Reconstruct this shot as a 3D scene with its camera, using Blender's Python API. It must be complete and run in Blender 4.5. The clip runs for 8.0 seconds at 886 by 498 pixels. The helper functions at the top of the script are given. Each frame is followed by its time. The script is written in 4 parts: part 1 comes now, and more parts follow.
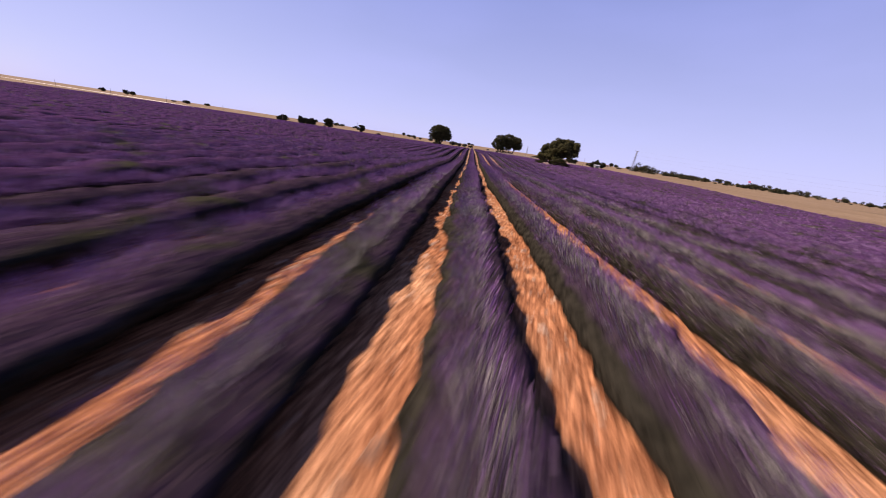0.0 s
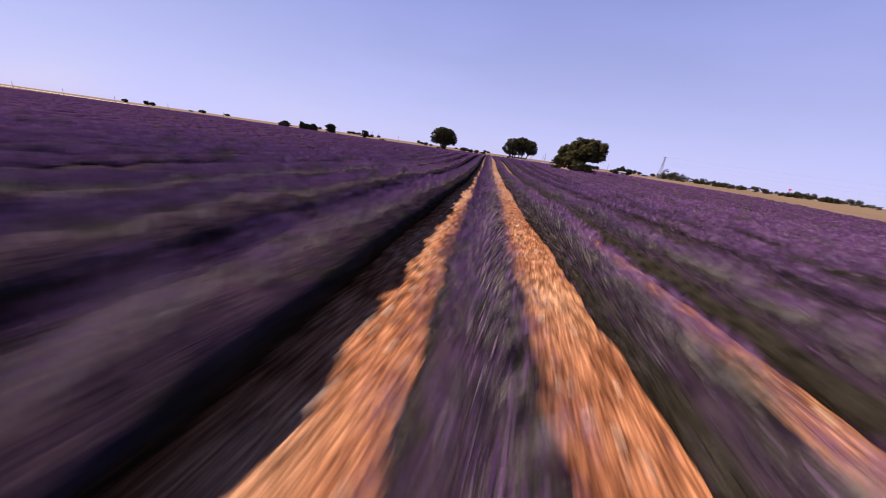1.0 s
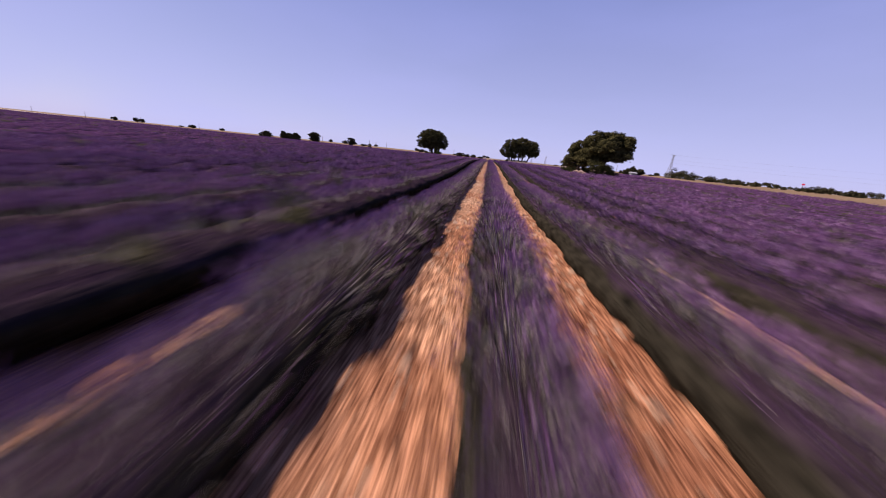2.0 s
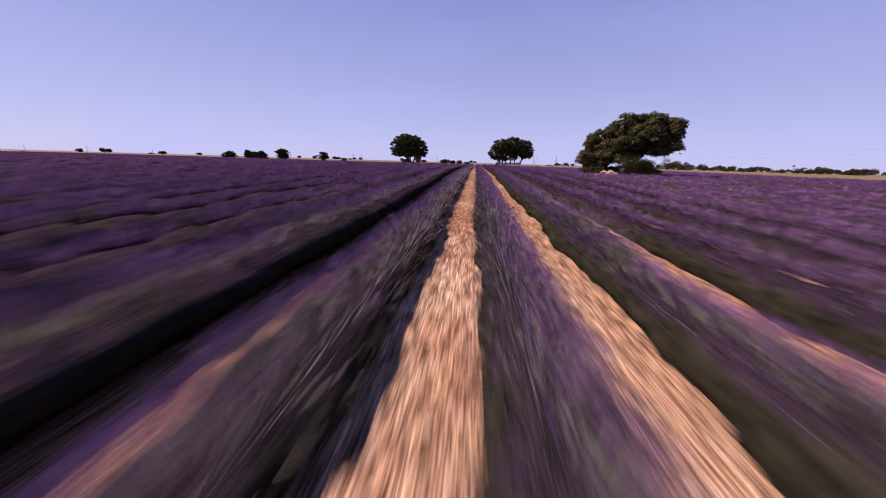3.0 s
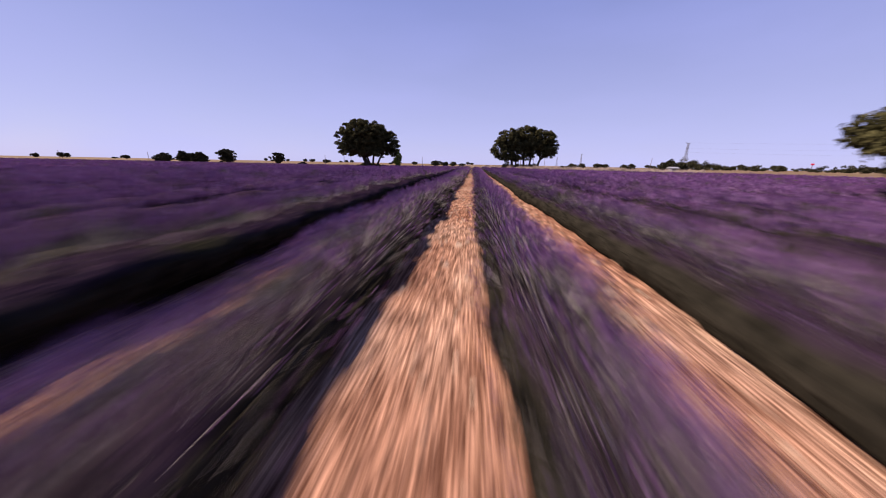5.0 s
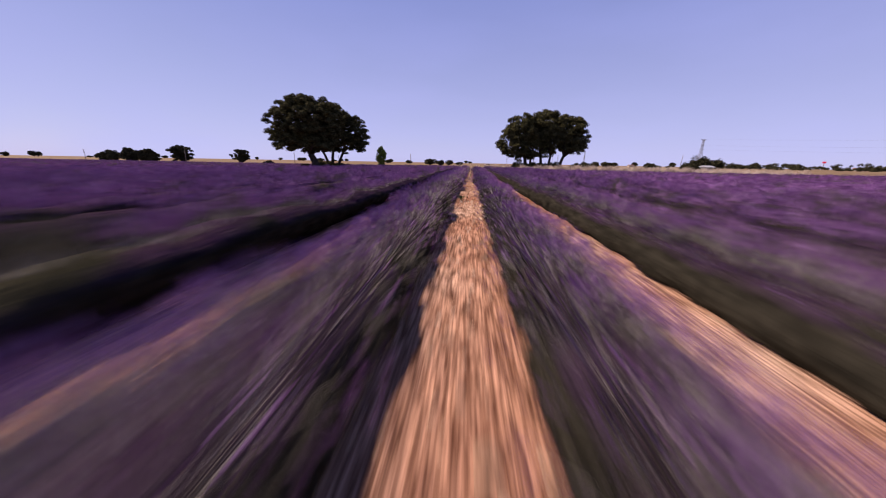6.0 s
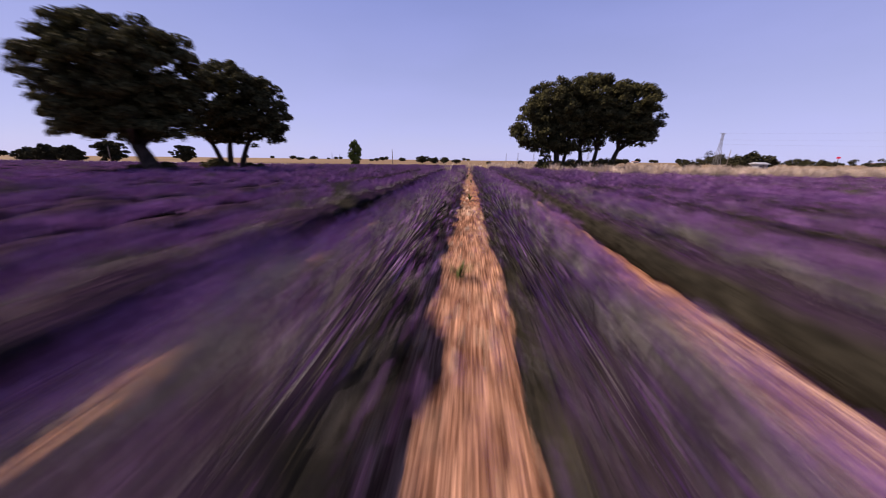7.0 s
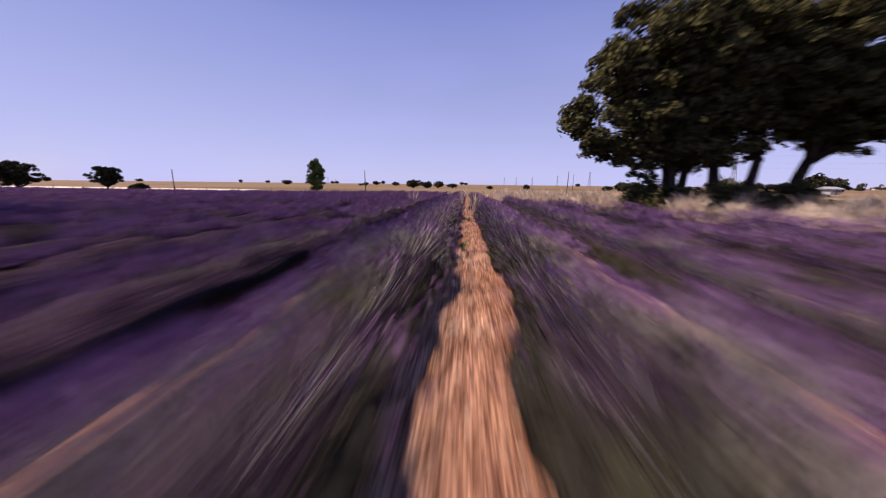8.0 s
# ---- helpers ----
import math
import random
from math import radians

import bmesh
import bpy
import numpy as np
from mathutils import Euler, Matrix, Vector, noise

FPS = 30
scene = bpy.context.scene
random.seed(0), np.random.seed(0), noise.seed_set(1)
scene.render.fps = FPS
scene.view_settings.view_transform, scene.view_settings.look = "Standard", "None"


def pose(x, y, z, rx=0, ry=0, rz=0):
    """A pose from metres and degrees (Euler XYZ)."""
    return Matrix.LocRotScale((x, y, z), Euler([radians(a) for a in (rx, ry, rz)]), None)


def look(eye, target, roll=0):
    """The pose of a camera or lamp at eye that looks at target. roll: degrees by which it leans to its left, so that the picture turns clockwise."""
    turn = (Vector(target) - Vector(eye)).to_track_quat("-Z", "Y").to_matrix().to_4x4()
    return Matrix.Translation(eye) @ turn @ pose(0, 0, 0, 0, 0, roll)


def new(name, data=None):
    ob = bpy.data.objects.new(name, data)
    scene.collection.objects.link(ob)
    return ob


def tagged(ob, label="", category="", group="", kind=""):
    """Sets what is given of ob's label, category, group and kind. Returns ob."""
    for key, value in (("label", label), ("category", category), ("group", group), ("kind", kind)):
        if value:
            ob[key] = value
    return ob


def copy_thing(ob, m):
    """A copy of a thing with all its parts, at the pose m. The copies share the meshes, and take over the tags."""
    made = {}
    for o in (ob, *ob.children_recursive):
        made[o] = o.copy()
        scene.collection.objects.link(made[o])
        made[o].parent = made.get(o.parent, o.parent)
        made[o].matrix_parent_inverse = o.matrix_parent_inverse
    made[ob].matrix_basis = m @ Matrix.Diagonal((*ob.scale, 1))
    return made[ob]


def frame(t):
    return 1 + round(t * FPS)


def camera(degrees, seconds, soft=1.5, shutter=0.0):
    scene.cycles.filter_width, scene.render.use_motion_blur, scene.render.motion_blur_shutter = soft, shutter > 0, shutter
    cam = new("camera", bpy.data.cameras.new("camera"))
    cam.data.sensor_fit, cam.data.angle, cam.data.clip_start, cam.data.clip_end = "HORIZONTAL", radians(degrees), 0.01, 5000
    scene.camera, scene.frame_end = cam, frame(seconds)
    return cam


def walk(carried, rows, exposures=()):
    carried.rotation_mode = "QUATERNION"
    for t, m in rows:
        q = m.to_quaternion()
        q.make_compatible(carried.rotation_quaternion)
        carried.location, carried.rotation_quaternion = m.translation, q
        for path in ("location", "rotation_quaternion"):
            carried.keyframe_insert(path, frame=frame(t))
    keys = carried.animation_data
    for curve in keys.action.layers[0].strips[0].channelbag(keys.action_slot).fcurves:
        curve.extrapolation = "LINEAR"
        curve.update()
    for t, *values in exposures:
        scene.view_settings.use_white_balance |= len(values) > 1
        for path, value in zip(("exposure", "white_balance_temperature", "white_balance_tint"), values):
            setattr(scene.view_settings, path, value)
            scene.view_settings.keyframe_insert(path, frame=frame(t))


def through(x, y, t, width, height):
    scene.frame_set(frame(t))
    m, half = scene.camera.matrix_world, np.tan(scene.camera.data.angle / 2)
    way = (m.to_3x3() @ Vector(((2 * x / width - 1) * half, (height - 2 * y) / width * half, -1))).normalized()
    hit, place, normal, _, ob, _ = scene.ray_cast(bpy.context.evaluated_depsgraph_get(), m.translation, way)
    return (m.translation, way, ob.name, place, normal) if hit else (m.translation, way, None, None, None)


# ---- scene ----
cam = camera(110.0, 8.0, 1.0, 0.43)
PATH = [
    (0.0, pose(-4.083, 4.12, 1.817, 70.74, -8.11, 5.11)),
    (0.5, pose(-2.232, 10.84, 1.653, 71.09, -7.74, 6.96)),
    (1.0, pose(-0.854, 17.52, 1.218, 71.69, -7.68, 8.20)),
    (1.5, pose(0.026, 24.15, 1.033, 72.25, -7.01, 8.63)),
    (2.0, pose(0.410, 30.86, 0.898, 72.87, -5.67, 8.20)),
    (3.5, pose(0.201, 51.70, 0.898, 74.82, -0.39, 5.35)),
    (4.0, pose(0.141, 58.91, 0.823, 75.02, -0.17, 5.32)),
    (4.5, pose(0.286, 65.37, 0.915, 74.83, -0.93, 5.53)),
    (6.0, pose(0.085, 87.55, 0.932, 74.44, -0.98, 5.09)),
    (6.5, pose(-0.007, 95.50, 0.960, 74.26, -0.78, 4.63)),
    (7.0, pose(0.015, 103.66, 1.011, 74.00, -0.68, 4.75)),
    (7.5, pose(0.032, 111.12, 1.117, 74.34, -0.74, 4.70)),
    (8.0, pose(-0.022, 118.99, 1.056, 78.22, -0.62, 4.42)),
]
walk(cam, PATH, [(t, stops, 7450, 28) for t, stops in ((0.0, 0.84), (1.0, 0.79), (2.0, 0.67), (3.5, 0.69), (4.5, 0.74), (6.0, 0.67), (8.0, 0.69))])

# ---- sky and sun ----
SUN_TO = Vector((-0.97, 0.12, 1.12)).normalized()     # the way to the sun
world = bpy.data.worlds.new("sky")
scene.world = world
world.use_nodes = True
wn = world.node_tree.nodes
sky = wn.new("ShaderNodeTexSky")
sky.sky_type = "NISHITA"
sky.sun_disc = False
sky.sun_elevation = math.asin(SUN_TO.z)
sky.sun_rotation = math.atan2(SUN_TO.x, SUN_TO.y)
sky.air_density, sky.dust_density, sky.ozone_density = 1.0, 0.3, 3.0
wn["Background"].inputs["Strength"].default_value = 0.055
haze = wn.new("ShaderNodeMix")          # summer haze pales the whole sky
haze.data_type, haze.blend_type = "RGBA", "MIX"
deep = wn.new("ShaderNodeMix")          # it is thickest over the horizon
deep.data_type, deep.blend_type = "RGBA", "MIX"
deep.inputs[6].default_value, deep.inputs[7].default_value = (5.3, 6.65, 11.7, 1.0), (2.05, 3.25, 8.2, 1.0)
zenith = wn.new("ShaderNodeMix")        # and the blue deepens to the zenith
zenith.data_type, zenith.blend_type = "RGBA", "MIX"
zenith.inputs[7].default_value = (0.75, 1.35, 4.0, 1.0)
high_up = wn.new("ShaderNodeMapRange")
for k, v in ((1, 0.40), (2, 0.90), (3, 0.0), (4, 1.0)):
    high_up.inputs[k].default_value = v
cirrus = wn.new("ShaderNodeTexNoise")
cirrus.inputs["Scale"].default_value, cirrus.inputs["Detail"].default_value = 1.6, 5.0
way = wn.new("ShaderNodeTexCoord")
flat = wn.new("ShaderNodeMapping")
flat.inputs["Scale"].default_value, flat.inputs["Rotation"].default_value = (1.0, 2.6, 4.5), (0, 0, 0.6)
rise = wn.new("ShaderNodeSeparateXYZ")
steep = wn.new("ShaderNodeMapRange")
for k, v in ((1, 0.02), (2, 0.48), (3, 0.0), (4, 1.0)):
    steep.inputs[k].default_value = v
for a, b in ((way.outputs["Generated"], rise.inputs[0]), (rise.outputs["Z"], steep.inputs[0]), (steep.outputs[0], deep.inputs[0]),
             (deep.outputs[2], zenith.inputs[6]), (rise.outputs["Z"], high_up.inputs[0]), (high_up.outputs[0], zenith.inputs[0]), (zenith.outputs[2], haze.inputs[7])):
    world.node_tree.links.new(a, b)
veil = wn.new("ShaderNodeMapRange")
for k, v in ((1, 0.35), (2, 0.70), (3, 0.80), (4, 0.95)):
    veil.inputs[k].default_value = v
for a, b in ((way.outputs["Generated"], flat.inputs["Vector"]), (flat.outputs["Vector"], cirrus.inputs["Vector"]),
             (cirrus.outputs["Fac"], veil.inputs[0]), (veil.outputs[0], haze.inputs[0])):
    world.node_tree.links.new(a, b)
world.node_tree.links.new(sky.outputs["Color"], haze.inputs[6])
world.node_tree.links.new(haze.outputs[2], wn["Background"].inputs["Color"])
sun_data = bpy.data.lights.new("sun", "SUN")
sun_data.energy, sun_data.angle, sun_data.color = 5.0, radians(0.53), (1.0, 0.93, 0.82)
sun = new("sun", sun_data)
sun.matrix_world = look((0, 0, 60), Vector((0, 0, 60)) - SUN_TO)


# ---- materials ----
def material(name, rough=0.9, spec=0.2):
    m = bpy.data.materials.new(name)
    m.use_nodes = True
    b = m.node_tree.nodes["Principled BSDF"]
    b.inputs["Roughness"].default_value = rough
    b.inputs["Specular IOR Level"].default_value = spec
    return m, m.node_tree.nodes, m.node_tree.links, b


def noise_of(n, l, scale, detail=4.0, coord="Object", stretch=None):
    tc = n.new("ShaderNodeTexCoord")
    t = n.new("ShaderNodeTexNoise")
    t.inputs["Scale"].default_value, t.inputs["Detail"].default_value = scale, detail
    if stretch:
        mp = n.new("ShaderNodeMapping")
        mp.inputs["Scale"].default_value = stretch
        l.new(tc.outputs[coord], mp.inputs["Vector"])
        l.new(mp.outputs["Vector"], t.inputs["Vector"])
    else:
        l.new(tc.outputs[coord], t.inputs["Vector"])
    return t.outputs["Fac"]


def world_noise(n, l, scale, detail=4.0, stretch=(1, 1, 1)):
    g = n.new("ShaderNodeNewGeometry")
    mp = n.new("ShaderNodeMapping")
    mp.inputs["Scale"].default_value = stretch
    t = n.new("ShaderNodeTexNoise")
    t.inputs["Scale"].default_value, t.inputs["Detail"].default_value = scale, detail
    l.new(g.outputs["Position"], mp.inputs["Vector"])
    l.new(mp.outputs["Vector"], t.inputs["Vector"])
    return t.outputs["Fac"]


def ramp(n, l, fac, *stops):
    r = n.new("ShaderNodeValToRGB")
    e = r.color_ramp.elements
    while len(e) < len(stops):
        e.new(0.5)
    for s, (p, c) in zip(e, stops):
        s.position, s.color = p, (*c, 1)
    l.new(fac, r.inputs["Fac"])
    return r.outputs["Color"]


def mix(n, l, fac, a, b, how="MIX"):
    x = n.new("ShaderNodeMix")
    x.data_type, x.blend_type = "RGBA", how
    for k, v in ((0, fac), (6, a), (7, b)):
        if isinstance(v, (int, float)):
            x.inputs[k].default_value = v
        elif isinstance(v, tuple):
            x.inputs[k].default_value = (*v, 1)
        else:
            l.new(v, x.inputs[k])
    return x.outputs[2]


def bump(n, l, b, height, strength, distance):
    bp = n.new("ShaderNodeBump")
    bp.inputs["Strength"].default_value, bp.inputs["Distance"].default_value = strength, distance
    l.new(height, bp.inputs["Height"])
    l.new(bp.outputs["Normal"], b.inputs["Normal"])


def island(n):
    return n.new("ShaderNodeNewGeometry").outputs["Random Per Island"]


def make_soil():
    m, n, l, b = material("red_soil", 1.0, 0.0)
    big = ramp(n, l, world_noise(n, l, 0.9, 5, (1, 0.5, 1)), (0.28, (0.190, 0.090, 0.060)), (0.5, (0.265, 0.145, 0.100)), (0.72, (0.35, 0.240, 0.182)))
    fine = ramp(n, l, world_noise(n, l, 13.0, 6, (1, 0.35, 1)), (0.36, (0.50, 0.44, 0.42)), (0.5, (0.95, 0.92, 0.9)), (0.66, (1.35, 1.35, 1.3)))
    c = mix(n, l, 1.0, big, fine, "MULTIPLY")
    combed = ramp(n, l, world_noise(n, l, 60.0, 4, (1, 0.12, 1)), (0.36, (0.42, 0.36, 0.34)), (0.5, (0.92, 0.92, 0.92)), (0.66, (1.95, 2.05, 2.1)))
    c = mix(n, l, 1.0, c, combed, "MULTIPLY")
    xyz = n.new("ShaderNodeSeparateXYZ")        # redder at both ends of the field, paler in the dip
    l.new(n.new("ShaderNodeNewGeometry").outputs["Position"], xyz.inputs[0])
    along = n.new("ShaderNodeMapRange")
    along.inputs[1].default_value, along.inputs[2].default_value = 0.0, 130.0
    l.new(xyz.outputs["Y"], along.inputs[0])
    iron = ramp(n, l, along.outputs[0], (0.15, (1.0, 0.80, 0.60)), (0.36, (1.0, 1.0, 1.0)), (0.70, (1.0, 1.0, 1.0)), (0.86, (0.90, 0.86, 0.84)))
    l.new(mix(n, l, 1.0, c, iron, "MULTIPLY"), b.inputs["Base Color"])
    bump(n, l, b, world_noise(n, l, 14.0, 6), 0.8, 0.05)
    return m


def make_dry_land():
    m, n, l, b = material("dry_land", 0.95, 0.1)
    a = ramp(n, l, world_noise(n, l, 0.012, 3, (1, 3, 1)), (0.35, (0.165, 0.116, 0.066)), (0.5, (0.215, 0.157, 0.098)), (0.65, (0.135, 0.098, 0.054)))
    f = ramp(n, l, world_noise(n, l, 1.3, 6), (0.3, (0.62, 0.60, 0.58)), (0.7, (1.0, 0.97, 0.98)))
    l.new(mix(n, l, 1.0, a, f, "MULTIPLY"), b.inputs["Base Color"])
    bump(n, l, b, world_noise(n, l, 6.0, 5), 0.6, 0.1)
    return m


def make_foliage(name, dark, light, scale, rough=0.75, through=0.0):
    m, n, l, b = material(name, rough, 0.03)
    c = ramp(n, l, island(n), (0.0, dark), (1.0, light))
    v = ramp(n, l, world_noise(n, l, scale, 4), (0.35, (0.7, 0.7, 0.7)), (0.65, (1.2, 1.2, 1.15)))
    c = mix(n, l, 1.0, c, v, "MULTIPLY")
    l.new(c, b.inputs["Base Color"])
    if through:
        thin(m, n, l, b, c, through)
    return m


def thin(m, n, l, b, colour, share):
    """Thin petals and leaves let part of the light through."""
    t = n.new("ShaderNodeBsdfTranslucent")
    l.new(colour, t.inputs["Color"])
    x = n.new("ShaderNodeMixShader")
    x.inputs[0].default_value = share
    l.new(b.outputs[0], x.inputs[1])
    l.new(t.outputs[0], x.inputs[2])
    l.new(x.outputs[0], n["Material Output"].inputs["Surface"])


def green_patches(n, l):
    """Plants that are past their bloom or not yet in it."""
    return ramp(n, l, world_noise(n, l, 1.1, 3, (1, 0.8, 1)), (0.58, (0, 0, 0)), (0.68, (0.9, 0.9, 0.9)))


def full_bloom(n, l):
    """The bloom is paler at the field's start and at its fullest before the oak pair."""
    xyz = n.new("ShaderNodeSeparateXYZ")
    l.new(n.new("ShaderNodeNewGeometry").outputs["Position"], xyz.inputs[0])
    far = n.new("ShaderNodeMapRange")
    far.inputs[1].default_value, far.inputs[2].default_value = 70.0, 130.0
    l.new(xyz.outputs["Y"], far.inputs[0])
    return ramp(n, l, far.outputs[0], (0.0, (0.99, 0.94, 1.06)), (0.52, (1.02, 0.85, 1.20)), (0.70, (1.02, 0.86, 1.18)), (0.85, (0.96, 0.92, 1.06)))


def make_blossom():
    m, n, l, b = material("lavender_blossom", 1.0, 0.0)
    c = ramp(n, l, island(n), (0.0, (0.080, 0.040, 0.092)), (0.7, (0.175, 0.096, 0.200)), (1.0, (0.32, 0.235, 0.345)))
    big = ramp(n, l, world_noise(n, l, 0.35, 4), (0.3, (0.75, 0.75, 0.8)), (0.7, (1.2, 1.1, 1.15)))
    c = mix(n, l, 1.0, c, big, "MULTIPLY")
    tufts = ramp(n, l, world_noise(n, l, 15, 2), (0.34, (0.8, 0.8, 0.8)), (0.66, (1.25, 1.25, 1.25)))
    c = mix(n, l, 1.0, c, tufts, "MULTIPLY")
    c = mix(n, l, 1.0, c, full_bloom(n, l), "MULTIPLY")
    c = mix(n, l, green_patches(n, l), c, (0.060, 0.069, 0.030))
    l.new(c, b.inputs["Base Color"])
    thin(m, n, l, b, c, 0.14)
    return m


def make_stem():
    m, n, l, b = material("lavender_stem", 1.0, 0.0)
    c = ramp(n, l, island(n), (0.0, (0.022, 0.023, 0.014)), (0.55, (0.165, 0.155, 0.130)), (1.0, (0.68, 0.63, 0.60)))
    l.new(c, b.inputs["Base Color"])
    thin(m, n, l, b, c, 0.2)
    return m


def make_mound(name, purple):
    """Grey-green leaves below, coloured near black for the shade inside the plants, and on the crown of the row the
    flowers that stand too close to tell apart, dimmed for the shade among them.
    """
    m, n, l, b = material(name, 1.0, 0.0)
    # leaf colour holds the deep shade of the row's sides and gaps
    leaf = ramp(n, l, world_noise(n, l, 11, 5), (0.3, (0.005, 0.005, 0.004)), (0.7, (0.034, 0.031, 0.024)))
    flower = ramp(n, l, world_noise(n, l, 16, 5), (0.3, (0.036, 0.016, 0.044)), (0.7, (0.100, 0.046, 0.124)))
    big = ramp(n, l, world_noise(n, l, 0.35, 4), (0.3, (0.75, 0.75, 0.8)), (0.7, (1.2, 1.1, 1.15)))
    flower = mix(n, l, 1.0, flower, big, "MULTIPLY")
    flower = mix(n, l, 1.0, flower, full_bloom(n, l), "MULTIPLY")
    flower = mix(n, l, green_patches(n, l), flower, (0.060, 0.066, 0.030))
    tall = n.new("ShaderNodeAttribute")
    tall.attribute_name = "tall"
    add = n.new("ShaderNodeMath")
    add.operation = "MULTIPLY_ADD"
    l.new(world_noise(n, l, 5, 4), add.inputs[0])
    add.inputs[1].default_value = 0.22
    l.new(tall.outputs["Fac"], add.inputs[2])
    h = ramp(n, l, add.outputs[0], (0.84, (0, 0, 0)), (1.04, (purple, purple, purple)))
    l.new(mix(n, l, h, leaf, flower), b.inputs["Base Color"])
    bump(n, l, b, world_noise(n, l, 22, 5), 1.0, 0.05)
    return m


def make_bark():
    m, n, l, b = material("oak_bark", 1.0, 0.02)
    l.new(ramp(n, l, noise_of(n, l, 9, 6, "Object", (1, 1, 0.25)), (0.3, (0.018, 0.014, 0.012)), (0.7, (0.065, 0.052, 0.043))), b.inputs["Base Color"])
    bump(n, l, b, noise_of(n, l, 14, 6, "Object", (1, 1, 0.2)), 1.0, 0.04)
    return m


def make_plain(name, a, c, scale, rough=0.85, metal=0.0):
    m, n, l, b = material(name, rough, 0.3)
    l.new(ramp(n, l, noise_of(n, l, scale, 5), (0.3, a), (0.7, c)), b.inputs["Base Color"])
    b.inputs["Metallic"].default_value = metal
    return m


SOIL, LAND = make_soil(), make_dry_land()
BLOSSOM, STEM = make_blossom(), make_stem()
# sprig colour is lowered to deepen the shade on the rows' sides
SPRIG = make_foliage("shaded_lavender_sprigs", (0.008, 0.008, 0.006), (0.062, 0.056, 0.042), 2.5, 0.8)
MOUND, MOUND_SIDE, MOUND_FAR = make_mound("shaded_lavender_leaves", 0.25), make_mound("shaded_lavender_leaves_and_bloom", 0.6), make_mound("shaded_lavender_bloom_far", 0.7)
OAK_LEAF = make_foliage("holm_oak_leaves", (0.030, 0.030, 0.013), (0.092, 0.088, 0.040), 0.9, 0.7, 0.12)
FAR_LEAF = make_foliage("far_leaves", (0.018, 0.019, 0.011), (0.052, 0.050, 0.028), 0.3)
POPLAR_LEAF = make_foliage("young_poplar_leaves", (0.045, 0.075, 0.016), (0.12, 0.16, 0.04), 1.2)
SHRUB_LEAF = make_foliage("bramble_leaves", (0.016, 0.019, 0.008), (0.050, 0.050, 0.020), 1.5)
STRAW = make_foliage("dry_grass", (0.34, 0.265, 0.21), (0.68, 0.58, 0.50), 1.0, 0.8, 0.25)
WEED = make_foliage("green_weed", (0.045, 0.07, 0.02), (0.10, 0.12, 0.045), 1.0)
BARK = make_bark()
CLOD = make_foliage("soil_clod", (0.10, 0.045, 0.025), (0.58, 0.44, 0.34), 2.0, 0.95)
STONE = make_plain("field_stone", (0.28, 0.18, 0.14), (0.46, 0.35, 0.29), 3)
GRAVEL = make_plain("white_gravel", (0.62, 0.56, 0.50), (0.80, 0.76, 0.70), 1.5)
WOOD = make_plain("weathered_pole", (0.10, 0.08, 0.07), (0.22, 0.19, 0.16), 5)
STEEL = make_plain("galvanised_steel", (0.13, 0.135, 0.15), (0.22, 0.225, 0.24), 2, 0.6, 0.2)
WHITEWASH = make_plain("weathered_plaster", (0.36, 0.32, 0.29), (0.48, 0.44, 0.40), 1.2)
TILE = make_plain("clay_tile", (0.17, 0.085, 0.06), (0.27, 0.15, 0.11), 3)
RED = make_plain("red_paint", (0.55, 0.02, 0.06), (0.68, 0.03, 0.09), 1)
SHED = make_plain("blue_grey_sheet", (0.22, 0.24, 0.28), (0.32, 0.34, 0.38), 2, 0.6)
DARK = make_plain("dark_opening", (0.02, 0.02, 0.02), (0.04, 0.04, 0.04), 1)


# ---- building blocks ----
def mesh_of(name, verts, faces, mats, smooth=False, index=None):
    me = bpy.data.meshes.new(name)
    me.from_pydata(verts if isinstance(verts, list) else verts.tolist(), [], faces if isinstance(faces, list) else faces.tolist())
    for m in mats:
        me.materials.append(m)
    if smooth:
        me.polygons.foreach_set("use_smooth", [True] * len(me.polygons))
    if index is not None:
        me.polygons.foreach_set("material_index", list(index))
    me.update()
    return me


def part(name, me, parent, label="", kind=""):
    ob = new(name, me)
    ob.parent = parent
    return tagged(ob, label, kind=kind)


def thing(name, m, label, category, group="", kind=""):
    ob = new(name)
    ob.matrix_basis = m
    ob.empty_display_size = 0.2
    return tagged(ob, label, category, group, kind)


def wave(y, rng, lengths, phases=None):
    """A smooth uneven line along y, about -1 to 1."""
    v = np.zeros_like(y)
    for w in lengths:
        v += np.sin(y * (2 * np.pi / (w * rng.uniform(0.8, 1.25))) + rng.uniform(0, 7))
    return v / len(lengths) ** 0.5 / 1.3


def tube(points, radii, sides=8):
    """Verts and faces of a tapered tube along points."""
    pts = [Vector(p) for p in points]
    verts, faces = [], []
    for i, p in enumerate(pts):
        d = (pts[min(i + 1, len(pts) - 1)] - pts[max(i - 1, 0)]).normalized()
        a = d.orthogonal().normalized()
        c = d.cross(a)
        for k in range(sides):
            w = 2 * math.pi * k / sides
            verts.append(tuple(p + (a * math.cos(w) + c * math.sin(w)) * radii[i]))
    for i in range(len(pts) - 1):
        for k in range(sides):
            q = (k + 1) % sides
            faces.append((i * sides + k, i * sides + q, (i + 1) * sides + q, (i + 1) * sides + k))
    faces.append(tuple(range(sides))[::-1])
    faces.append(tuple((len(pts) - 1) * sides + k for k in range(sides)))
    return verts, faces


def join(pieces):
    verts, faces = [], []
    for v, f in pieces:
        o = len(verts)
        verts += list(v)
        faces += [tuple(i + o for i in q) for q in f]
    return verts, faces


